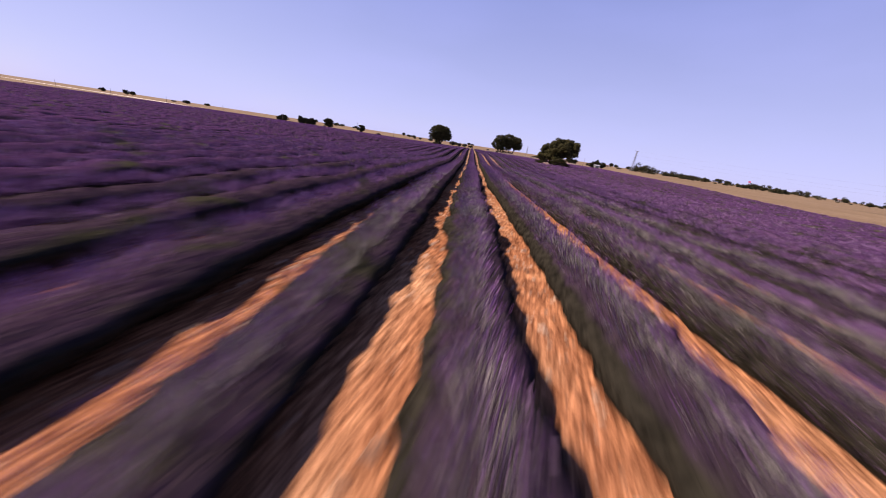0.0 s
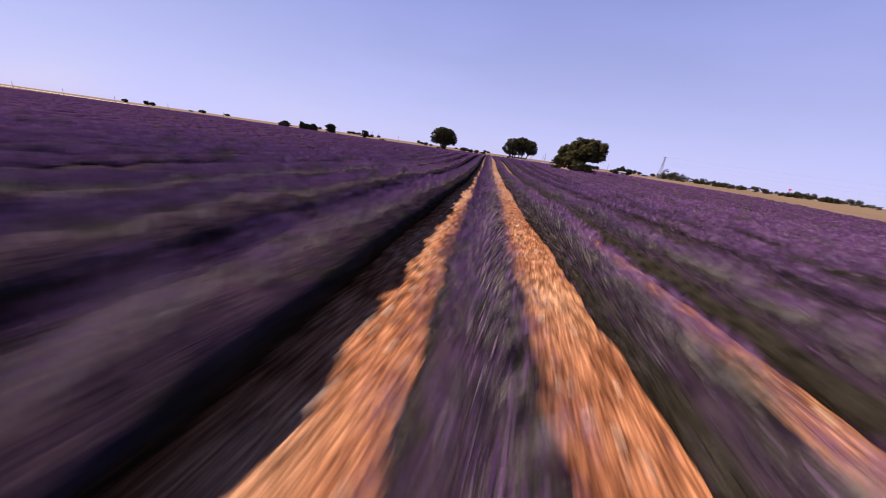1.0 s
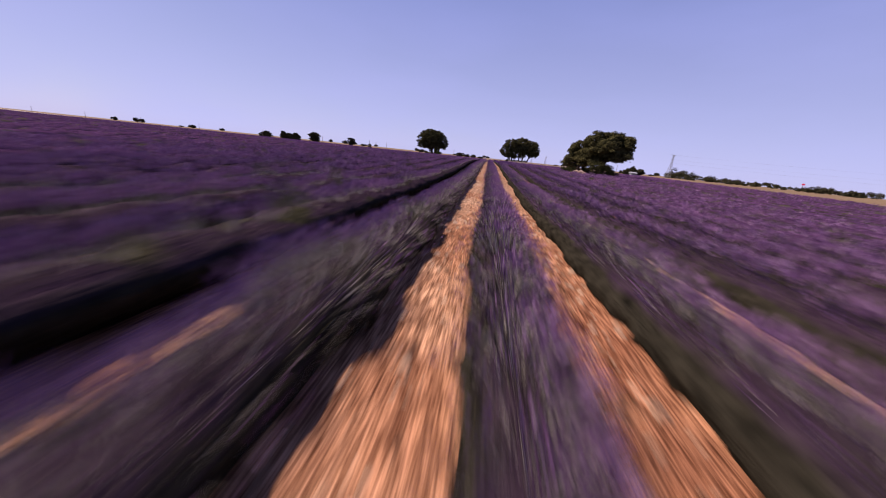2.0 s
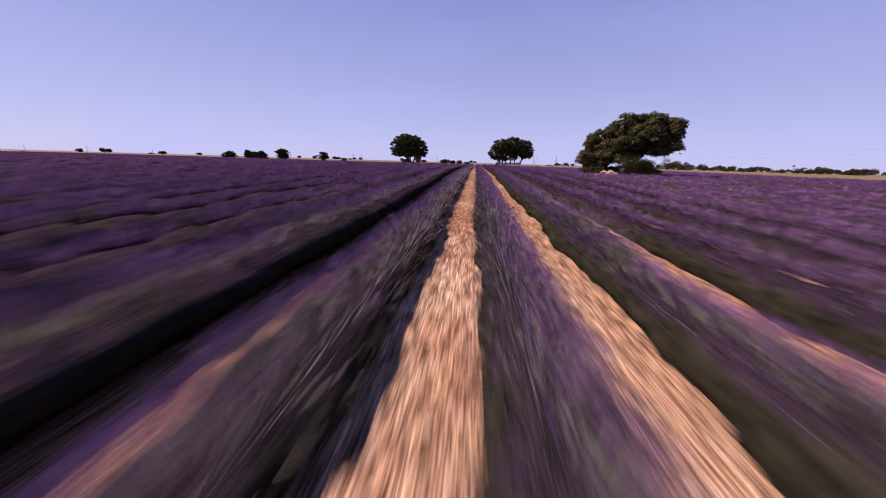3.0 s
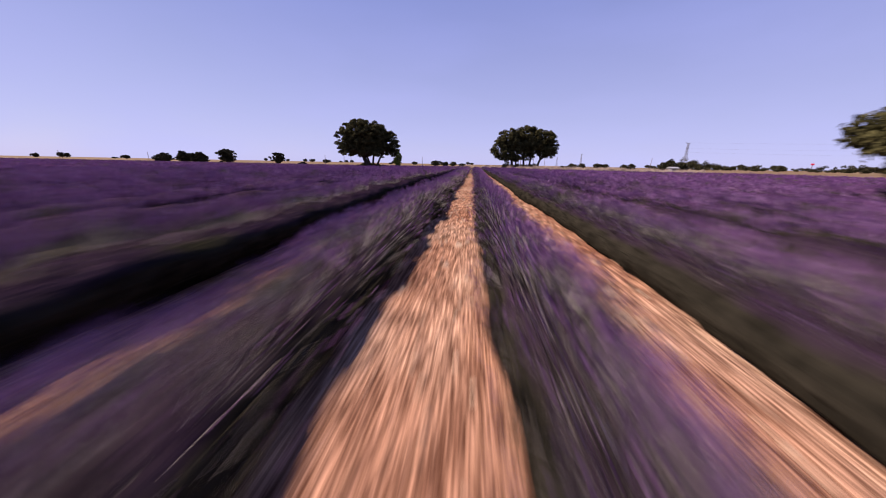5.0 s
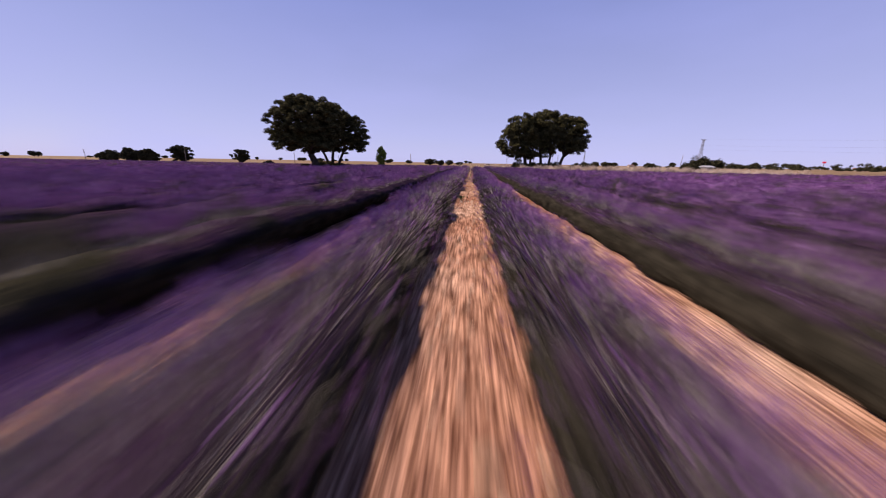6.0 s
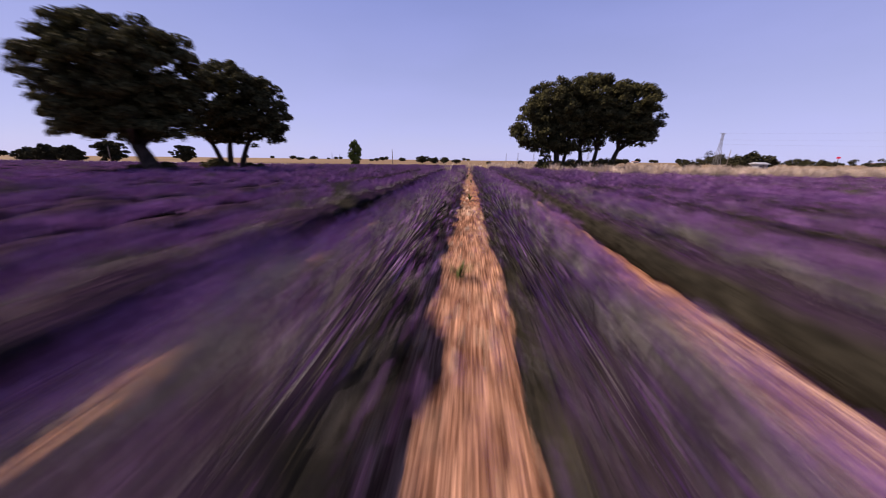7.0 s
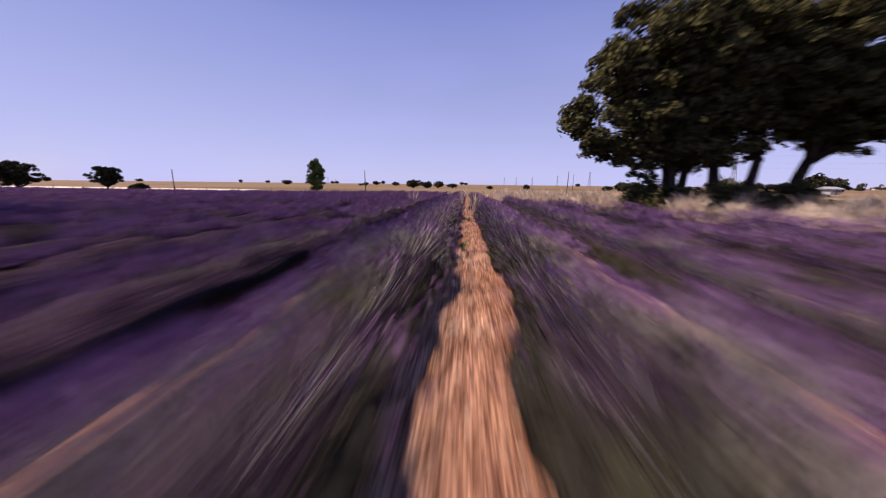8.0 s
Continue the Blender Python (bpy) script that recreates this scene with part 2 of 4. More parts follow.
def box(cx, cy, cz, sx, sy, sz):
    v = [(cx + a * sx / 2, cy + b * sy / 2, cz + c * sz / 2) for c in (-1, 1) for a, b in ((-1, -1), (1, -1), (1, 1), (-1, 1))]
    return v, [(3, 2, 1, 0), (4, 5, 6, 7), (0, 1, 5, 4), (1, 2, 6, 5), (2, 3, 7, 6), (3, 0, 4, 7)]


# ---- the lie of the land ----
FIELD_X0, FIELD_X1, FIELD_Y1 = -120.0, 42.5, 160.0
LIE_Y = (-40, 5, 15, 25, 35, 45, 55, 65, 75, 90, 105, 120, 136, 170, 188, 240)
LIE_Z = (0.12, 0.12, -0.12, -0.27, -0.50, -0.59, -0.43, -0.22, -0.07, -0.08, -0.04, 0.0, -0.10, -0.52, -0.28, 0.0)


def lie(y):
    """The height of the field along the rows: a shallow dip before the oaks."""
    y = np.asarray(y, float)
    return sum(np.interp(y + d, LIE_Y, LIE_Z) for d in (-4, -2, 0, 2, 4)) / 5


def land(x, y):
    """The height of the ground at any place: the dips fade out to either side of the field."""
    return float(lie(y) * np.interp(x, (-300, FIELD_X0 - 1, 65, 120), (0, 1, 1, 0)))


def build_ground():
    """One sheet to the horizon: the red field in its midst, dry land round it."""
    xs = [-4500, -1500, -600, -300, FIELD_X0 - 1] + list(np.linspace(-108, 24, 12)) + [FIELD_X1 + 1, 65, 120, 300, 700, 1500, 4500]
    ys = [-4500, -1200, -300, -40, 0] + list(np.linspace(4, 158, 78)) + [FIELD_Y1 + 1, 164, 168, 172, 176, 180, 184, 188, 194, 204, 216, 228, 236, 246, 300, 500, 900, 1800, 4500]
    verts = [(x, y, land(x, y)) for y in ys for x in xs]
    w = len(xs)
    faces, index = [], []
    for j in range(len(ys) - 1):
        for i in range(w - 1):
            faces.append((j * w + i, j * w + i + 1, (j + 1) * w + i + 1, (j + 1) * w + i))
            cx, cy = (xs[i] + xs[i + 1]) / 2, (ys[j] + ys[j + 1]) / 2
            index.append(0 if FIELD_X0 - 1 < cx < FIELD_X1 + 1 and -41 < cy < FIELD_Y1 + 1 else 1)
    g = new("ground", mesh_of("ground", verts, faces, [SOIL, LAND], index=index))
    tagged(g, "red soil of the lavender field with dry farmland beyond", "ground", kind="structure")


def plants(y, rng):
    """Each plant of a row is a cushion of its own: its round profile along y, and how well it has grown."""
    starts = y[0] - 1 + np.cumsum(rng.uniform(0.75, 1.35, int((y[-1] - y[0]) / 0.9) + 12))
    grown = rng.normal(1.0, 0.08, len(starts) + 1).clip(0.74, 1.2)
    q = np.searchsorted(starts, y).clip(1, len(starts) - 1)
    u = (y - starts[q - 1]) / (starts[q] - starts[q - 1]) * 2 - 1
    blend = np.abs(u) ** 4 * 0.5
    other = np.where(u > 0, grown[np.minimum(q + 1, len(grown) - 1)], grown[q - 1])
    return np.sqrt(np.clip(1 - 0.93 * u ** 2, 0, 1)), grown[q] * (1 - blend) + other * blend


def row_foliage(length, rng, detail, y0=0.0, bulk=1.0, lift=1.0, outer=0):
    """The leafy mound of a row from y0 on: one bumpy ridge, its plants still told by their swellings."""
    step = {"near": 0.11, "near_start": 0.11, "mid": 0.15, "side": 0.2, "far": 0.5}[detail]
    ny = int(length / step) + 1
    y = y0 + np.linspace(0, length, ny)
    if detail == "far":
        sec = np.array([(-0.26, 0.0), (-0.41, 0.14), (-0.30, 0.30), (0.0, 0.38), (0.30, 0.30), (0.41, 0.14), (0.26, 0.0)])
    elif detail == "side" and lift > 1.2:
        sec = np.array([(-0.22, 0.0), (-0.34, 0.06), (-0.38, 0.15), (-0.31, 0.27), (-0.16, 0.34), (0.0, 0.37), (0.14, 0.36), (0.28, 0.31), (0.37, 0.23), (0.28, 0.09), (0.17, 0.0)])
    elif detail == "side":
        sec = np.array([(-0.22, 0.0), (-0.34, 0.06), (-0.39, 0.15), (-0.31, 0.27), (-0.16, 0.34), (0.0, 0.36), (0.16, 0.34), (0.31, 0.27), (0.39, 0.15), (0.34, 0.06), (0.22, 0.0)])
    elif lift > 1.2:            # their downhill side overhangs
        sec = np.array([(-0.32, 0.0), (-0.39, 0.06), (-0.38, 0.17), (-0.27, 0.27), (0.0, 0.32), (0.26, 0.30), (0.39, 0.23), (0.33, 0.10), (0.19, 0.0)])
    elif bulk > 1.1:
        sec = np.array([(-0.32, 0.0), (-0.39, 0.06), (-0.38, 0.17), (-0.27, 0.27), (0.0, 0.31), (0.27, 0.27), (0.38, 0.17), (0.39, 0.06), (0.34, 0.0)])
    else:
        sec = np.array([(-0.27, 0.0), (-0.33, 0.06), (-0.33, 0.16), (-0.24, 0.25), (0.0, 0.30), (0.24, 0.25), (0.33, 0.16), (0.33, 0.06), (0.28, 0.0)])
    grown = np.minimum(bulk * np.interp(y, (108, 120), (0.98, 1.30)), np.interp(y, (90, 106), (1.4, 1.24)))
    dome, stature = plants(y, rng)
    left = grown * (0.84 + 0.18 * dome) * stature + 0.05 * wave(y, rng, (0.6, 3.5))
    right = grown * (0.84 + 0.18 * dome) * stature + 0.05 * wave(y, rng, (0.6, 3.1))
    high = np.interp(y, (90, 106), (lift, 1.0)) * np.interp(y, (8, 11.5, 38, 50, 70, 85, 98, 108), {-1: (1.05, 1.10, 1.10, 1.02, 1.00, 0.88, 1.03, 1.20), 0: (0.84, 1.06, 1.08, 1.02, 1.02, 1.06, 1.05, 1.04), 1: (0.82, 1.02, 1.10, 1.02, 0.98, 0.76, 0.88, 0.98)}[outer]) * (np.interp(y, (97, 108), (0.76, 0.62)) + np.interp(y, (97, 108), (0.26, 0.42)) * dome) * stature + 0.07 * wave(y, rng, (2.3, 5))
    if outer:                   # the two rows beside the path have grown away from it
        away = np.interp(y, (30, 55, 82, 110), (0.93, 1.06, 1.28, 1.30)) if outer < 0 else np.interp(y, (8, 16, 98, 110), (0.88, 1.0, 1.02, 1.24))
        left, right = (left * away, right * np.interp(y, (86, 94, 106, 112), (1.06, 1.17, 1.17, 1.06))) if outer < 0 else (left * np.interp(y, (88, 94, 100, 103, 107, 110), (1.07, 1.15, 1.17, 1.36, 1.34, 1.06)), right * away)
    if lift > 1.2:              # the rows up the slope are the broader ones at the start
        right *= np.interp(y, (26, 34, 60, 85, 108), (0.95, 1.16, 1.16, 0.80, 0.84))
        left *= np.interp(y, (9, 12, 14, 17, 26, 33), (1.08, 1.38, 1.38, 1.38, 1.38, 1.08) if lift > 1.23 else (1.0, 1.0, 1.0, 1.28, 1.28, 1.08))
    shift = 0.04 * wave(y, rng, (9, 21))
    ends = np.clip(np.minimum(y - y0, y0 + length - y) / 0.7, 0.05, 1) ** 0.5
    k = len(sec)
    v = np.zeros((ny, k, 3))
    v[:, :, 0] = sec[None, :, 0] * np.where(sec[None, :, 0] < 0, left[:, None], right[:, None]) * ends[:, None] + shift[:, None]
    v[:, :, 1] = y[:, None]
    v[:, :, 2] = sec[None, :, 1] * (high * ends)[:, None]
    jit = {"near": 0.018, "near_start": 0.018, "mid": 0.014, "side": 0.015, "far": 0.025}[detail]
    v += rng.normal(0, jit, v.shape) * (sec[None, :, 1:2] > 0.01)
    v[:, 0, 2] = v[:, -1, 2] = -0.02
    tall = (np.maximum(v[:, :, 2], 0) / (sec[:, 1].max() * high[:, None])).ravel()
    v[:, :, 2] += lie(y)[:, None]
    i = np.arange(ny - 1)[:, None] * k
    j = np.arange(k - 1)[None, :]
    a = (i + j).ravel()
    faces = np.stack([a, a + 1, a + k + 1, a + k], 1)
    return v.reshape(-1, 3), faces, (y, left, right, high, shift), tall


def row_spikes(rng, lines, y0, y1, per_metre, size, stems, fan, spread, outer=0, crest_draw=(1.0, 1.0)):
    """Flower spikes that fan out of the mound on all sides: a thin stem and a slim head each."""
    y, left, right, high, shift = lines
    n = int((y1 - y0) * per_metre)
    tuft = rng.integers(0, max(1, n // 7), n) if stems else np.arange(n)
    py = (rng.uniform(y0 + 0.15, y1 - 0.15, n)[tuft] + rng.normal(0, 0.035, n)).clip(y0 + 0.1, y1 - 0.1)
    th = rng.normal(0, spread, n)[tuft] + rng.normal(0, 0.08, n)
    th = np.where(np.abs(th) > 2 * spread, rng.uniform(-1, 1, n) * spread, th)
    if spread > 0.5:            # some lean far out over the bare strips
        th = np.where(rng.random(n) < 0.14, np.sign(th) * rng.uniform(0.9, 1.42, n), th)
    if outer:                   # the rows beside the path flower most on their far side
        share = np.interp(py, (24, 36, 60, 75), (0.0, 0.52, 0.52, 0.50)) if outer < 0 else np.interp(py, (92, 96, 101), (0.0, 0.2, 0.42))
        th = np.where(rng.random(n) < share, outer * rng.uniform(0.4, 1.2, n), th)
    # draws heads towards the crest, baring the shade-dark leaves of the sides
    th *= np.where(th > 0, *crest_draw)
    at = lambda a: np.interp(py, y, a)
    wide = np.where(th < 0, at(left), at(right))
    root, reach, crest = (0.22, 0.48, 0.47) if fan else (0.31, 0.41, 0.42)
    grown = rng.uniform(0.80, 1.08, n) * (1 + 0.05 * np.sin(py * 5.1 + 2 * np.sin(py * 1.7)))
    lean = rng.normal(0, 0.07, n)[tuft] + rng.normal(0, 0.03, n)
    p = np.stack([np.sin(th) * root * wide + at(shift), py, (0.06 + (root - 0.06) * np.cos(th)) * at(high) + lie(py)], 1)
    tip = np.stack([np.sin(th) * reach * wide * grown + at(shift), py + lean, (0.07 + (crest - 0.07) * np.cos(th)) * at(high) * grown + lie(py)], 1)
    d = tip - p + rng.normal(0, 0.012, (n, 3))
    d /= np.linalg.norm(d, axis=1)[:, None]
    side = np.cross(d, rng.normal(0, 1, (n, 3)))
    side /= np.linalg.norm(side, axis=1)[:, None]
    hl = (rng.uniform(0.045, 0.10, n) * size)[:, None]
    hw = (rng.uniform(0.003, 0.0062, n) * size)[:, None]
    if stems:
        head = np.stack([tip, tip + d * hl * 0.45 + side * hw, tip + d * hl, tip + d * hl * 0.45 - side * hw], 1).reshape(-1, 3)
        spent = np.interp(py, (96, 101, 110, 116), (0.62, 0.12, 0.12, 0.40)) if outer else np.interp(py, (15, 24), (0.45, 0.0))
        shown = (rng.random(n) > spent) | (th * outer > (-0.25 if outer else 0.0))       # towards the path many heads are cut or spent
        head = head.reshape(n, 4, 3)[shown].reshape(-1, 3)
        hf = np.arange(len(head)).reshape(-1, 4)
    else:
        head = np.stack([tip + side * hw * 1.3, tip + d * hl, tip - side * hw * 1.3], 1).reshape(-1, 3)
        return head, np.arange(n * 3).reshape(-1, 3), None, None
    few = slice(0, int(n * stems))
    sw = rng.uniform(0.0018, 0.0045, (n, 1))[few] * size
    stem = np.stack([p[few] - side[few] * sw, p[few] + side[few] * sw, tip[few] + d[few] * 0.02], 1).reshape(-1, 3)
    return head, hf, stem, np.arange(len(stem)).reshape(-1, 3)


def row_sprigs(rng, lines, y0, y1, per_metre, size):
    """Short leafy shoots that cover the mound from the soil up."""
    y, left, right, high, shift = lines
    n = int((y1 - y0) * per_metre)
    py = rng.uniform(y0 + 0.1, y1 - 0.1, n)
    th = rng.uniform(-1.6, 1.6, n)
    at = lambda a: np.interp(py, y, a)
    wide = np.where(th < 0, at(left), at(right))
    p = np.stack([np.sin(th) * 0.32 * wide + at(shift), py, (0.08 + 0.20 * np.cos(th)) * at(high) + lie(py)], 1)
    d = np.stack([np.sin(th) + rng.normal(0, 0.25, n), rng.normal(0, 0.35, n), np.cos(th) + 0.45], 1)
    d /= np.linalg.norm(d, axis=1)[:, None]
    side = np.cross(d, rng.normal(0, 1, (n, 3)))
    side *= (rng.uniform(0.004, 0.010, n) * size / np.linalg.norm(side, axis=1))[:, None]
    v = np.stack([p - side, p + side, p + d * (rng.uniform(0.07, 0.16, n) * size)[:, None]], 1).reshape(-1, 3)
    return v, np.arange(n * 3).reshape(-1, 3)


def lavender_row(x, pieces, detail, seed):
    """A row along y, in one piece or with a gap where a tree stands."""
    rng = np.random.default_rng(seed)
    root = thing("lavender_row", pose(x, 0, 0), "blooming purple lavender hedge row on red soil", "lavender", "rows of the lavender field")
    for y0, y1 in pieces:
        length = y1 - y0
        v, f, lines, tall = row_foliage(length, rng, detail, y0, 1.28 if 1.5 < x < 3 else 1.17 if abs(x) > 1.5 else 1.04 if x < 0 else 1.0, 1.24 if x < -3 else 1.22 if x < -1.5 else 1.05 if x < 0 else 1.0, 0 if abs(x) > 1 else -1 if x < 0 else 1)
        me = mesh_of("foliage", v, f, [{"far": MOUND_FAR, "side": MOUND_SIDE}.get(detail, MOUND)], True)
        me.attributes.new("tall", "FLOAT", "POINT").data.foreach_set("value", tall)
        part("foliage", me, root, "grey-green lavender leaves, coloured near black for the shade inside the plants", "stuff")
        thick, shoots = (1000, 480 if x > 0 else 240) if abs(x) < 1 else (750, 480 if x > 0 else 110)
        zones = {"near": [(y0, 19.0, thick, 1.0, 1.0, 240), (19.0, min(y1, 138.0), thick, 1.0, 0.35 if x < -1.5 else 1.0, shoots), (138.0, y1, 150, 1.4, 0, 0)], "mid": [(y0, y1, 330, 1.35, 0, 110 if x > 0 else 35)],
                 "side": [(y0, y1, 140, 1.65, 0, 0)], "far": [(y0, y1, 16, 2.2, 0, 0)],
                 "near_start": [(y0, 14.0, 800, 1.0, 1.0, 180), (14.0, 42.0, 800, 1.0, 0.3, 70), (42.0, y1, 330, 1.3, 0, 35)]}[detail]
        for a, b, dens, size, stems, sprigs in zones:
            if b <= a:
                continue
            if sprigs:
                part("leafage", mesh_of("leafage", *row_sprigs(rng, lines, a, b, sprigs, size), [SPRIG]), root, "grey-green leafy shoots, darkened for the shade on the row's sides", "stuff")
            hv, hf, sv, sf = row_spikes(rng, lines, a, b, dens, size, stems, detail in ("near", "near_start", "mid"), 0.56 if abs(x) < 1 else 0.52 if x > 0 else 0.42, 0 if abs(x) > 1 else -1 if x < 0 else 1, (0.5 if -21 < x < -1.5 else 1.0, 0.6 if 1.5 < x < 12 else 1.0))
            part("blossom", mesh_of("blossom", hv, hf, [BLOSSOM]), root, "purple lavender flower spikes", "stuff")
            if sv is not None:
                part("stalk", mesh_of("stalk", sv, sf, [STEM]), root, "thin grey-green stems", "stuff")
    return root


def row_end(x):
    """Where the rows stop: at the far headland, or at the dry grass round the oak grove."""
    if x < 2:
        return FIELD_Y1 - 0.4
    return max(124.0, 137.6 - (x - 2) * 2.1)


def build_rows():
    stock = []
    for seed in range(7):
        stock.append(lavender_row(-60.75 - 1.5 * seed, [(0.0, FIELD_Y1 - 0.4)], "far", 900 + seed))
    taken = {round(o.matrix_basis.translation.x, 2) for o in stock}
    k = -122
    while 1.5 * (k + 0.5) < FIELD_X1:
        x = 1.5 * (k + 0.5)
        k += 1
        if round(x, 2) in taken or x < FIELD_X0:
            continue
        end = row_end(x)
        pieces = [(0.0, end)]
        if 10.9 < x < 18:
            pieces = [(0.0, 74.2), (83.4, end)]
        elif -18.5 < x < -14.5:
            pieces = [(0.0, 115.4), (128.0, end)]
        if -3 < x < 3:
            lavender_row(x, pieces, "near", 100 + k)
        elif -6 < x < 0:
            lavender_row(x, pieces, "near_start", 200 + k)
        elif -10 < x < 8:
            lavender_row(x, pieces, "mid", 300 + k)
        elif -20 < x < 17:
            lavender_row(x, pieces, "side", 400 + k)
        elif x > 0:
            lavender_row(x, pieces, "far", 500 + k)
        else:
            copy_thing(stock[(k * 7919) % 7 if k % 3 else (k * 31) % 7], pose(x, 0, 0))


# ---- trees ----
def leaves_at(centres, radii, count, size, rng, flat=0.75):
    """Leaf sprays round the clump centres: small bent two-leaf cards."""
    w = radii ** 2
    pick = rng.choice(len(centres), count, p=w / w.sum())
    d = rng.normal(0, 1, (count, 3))
    d[:, 2] = np.abs(d[:, 2]) * 1.15 - 0.35
    d /= np.linalg.norm(d, axis=1)[:, None]
    r = radii[pick] * rng.uniform(0.55, 1.05, count)
    p = centres[pick] + d * r[:, None] * np.array([1, 1, flat])
    up = d + rng.normal(0, 0.34, (count, 3))
    a = np.cross(up, rng.normal(0, 1, (count, 3)))
    a /= np.linalg.norm(a, axis=1)[:, None]
    c = np.cross(a, up)
    c /= np.linalg.norm(c, axis=1)[:, None]
    s = (rng.uniform(0.6, 1.3, count) * size)[:, None]
    sag = up / np.linalg.norm(up, axis=1)[:, None] * s * 0.22
    q = np.stack([p - a * s, p - c * s * 0.55 + sag, p + a * s, p + c * s * 0.55 + sag], 1).reshape(-1, 3)
    i = np.arange(count)[:, None] * 4
    f = np.concatenate([i + np.array([[0, 1, 2]]), i + np.array([[0, 2, 3]])])
    return q, f


def crown_clumps(lobes, count, rng, low, high):
    """Clump centres near the shell of the crown's lobes (x, y, z, rx, ry, rz)."""
    lobes = np.array(lobes, float)
    vol = lobes[:, 3] * lobes[:, 4] * lobes[:, 5]
    pick = rng.choice(len(lobes), count, p=vol / vol.sum())
    d = rng.normal(0, 1, (count, 3))
    d /= np.linalg.norm(d, axis=1)[:, None]
    r = rng.uniform(0.30, 0.92, count) ** 0.45
    p = lobes[pick, :3] + d * lobes[pick, 3:] * r[:, None]
    return p, rng.uniform(low, high, count)


def oak(x, y, trunks, lobes, label, seed, clumps=150, leaves=26000, size=0.11, group="", leaf=None, name="holm_oak", base=0.0, tall=0.87, low=0.28, high=0.58, limbs=9, wide=0.87):
    """Trunks: (x, y, lean x, lean y, radius, height of the fork), from the tree's foot."""
    rng = np.random.default_rng(seed)
    root = thing(name, Matrix.LocRotScale((x, y, base), None, (wide, wide, tall)), label, "tree", group)
    centres, radii = crown_clumps(lobes, clumps, rng, low, high)
    for tx, ty, lx, ly, r, fork in trunks:
        pts = [(tx, ty, -0.1), (tx + lx * 0.15, ty + ly * 0.15, fork * 0.35), (tx + lx * 0.6, ty + ly * 0.5, fork * 0.75), (tx + lx, ty + ly, fork)]
        part("trunk", mesh_of("trunk", *tube(pts, [r * 1.45, r * 1.0, r * 0.85, r * 0.75], 9), [BARK], True), root, "dark rough bark")
        top = Vector(pts[-1])
        order = np.argsort(np.linalg.norm(centres[:, :2] - np.array([tx + lx, ty + ly]), axis=1) + rng.uniform(0, 1.5, len(centres)))
        for q in order[:: max(1, len(order) // (limbs * 2))][:limbs]:
            c = Vector(centres[q])
            m1 = top.lerp(c, 0.4) + Vector((rng.normal(0, 0.2), rng.normal(0, 0.2), 0.15))
            m2 = top.lerp(c, 0.75) + Vector((rng.normal(0, 0.2), rng.normal(0, 0.2), 0.2))
            part("limb", mesh_of("limb", *tube([top - Vector((0, 0, 0.15)), m1, m2, c], [r * 0.55, r * 0.36, r * 0.2, r * 0.06], 6), [BARK], True), root)
    v, f = leaves_at(centres, radii, leaves, size, rng)
    part("crown", mesh_of("crown", v, f, [leaf or OAK_LEAF]), root, "small dark evergreen leaves", "stuff")
    return root


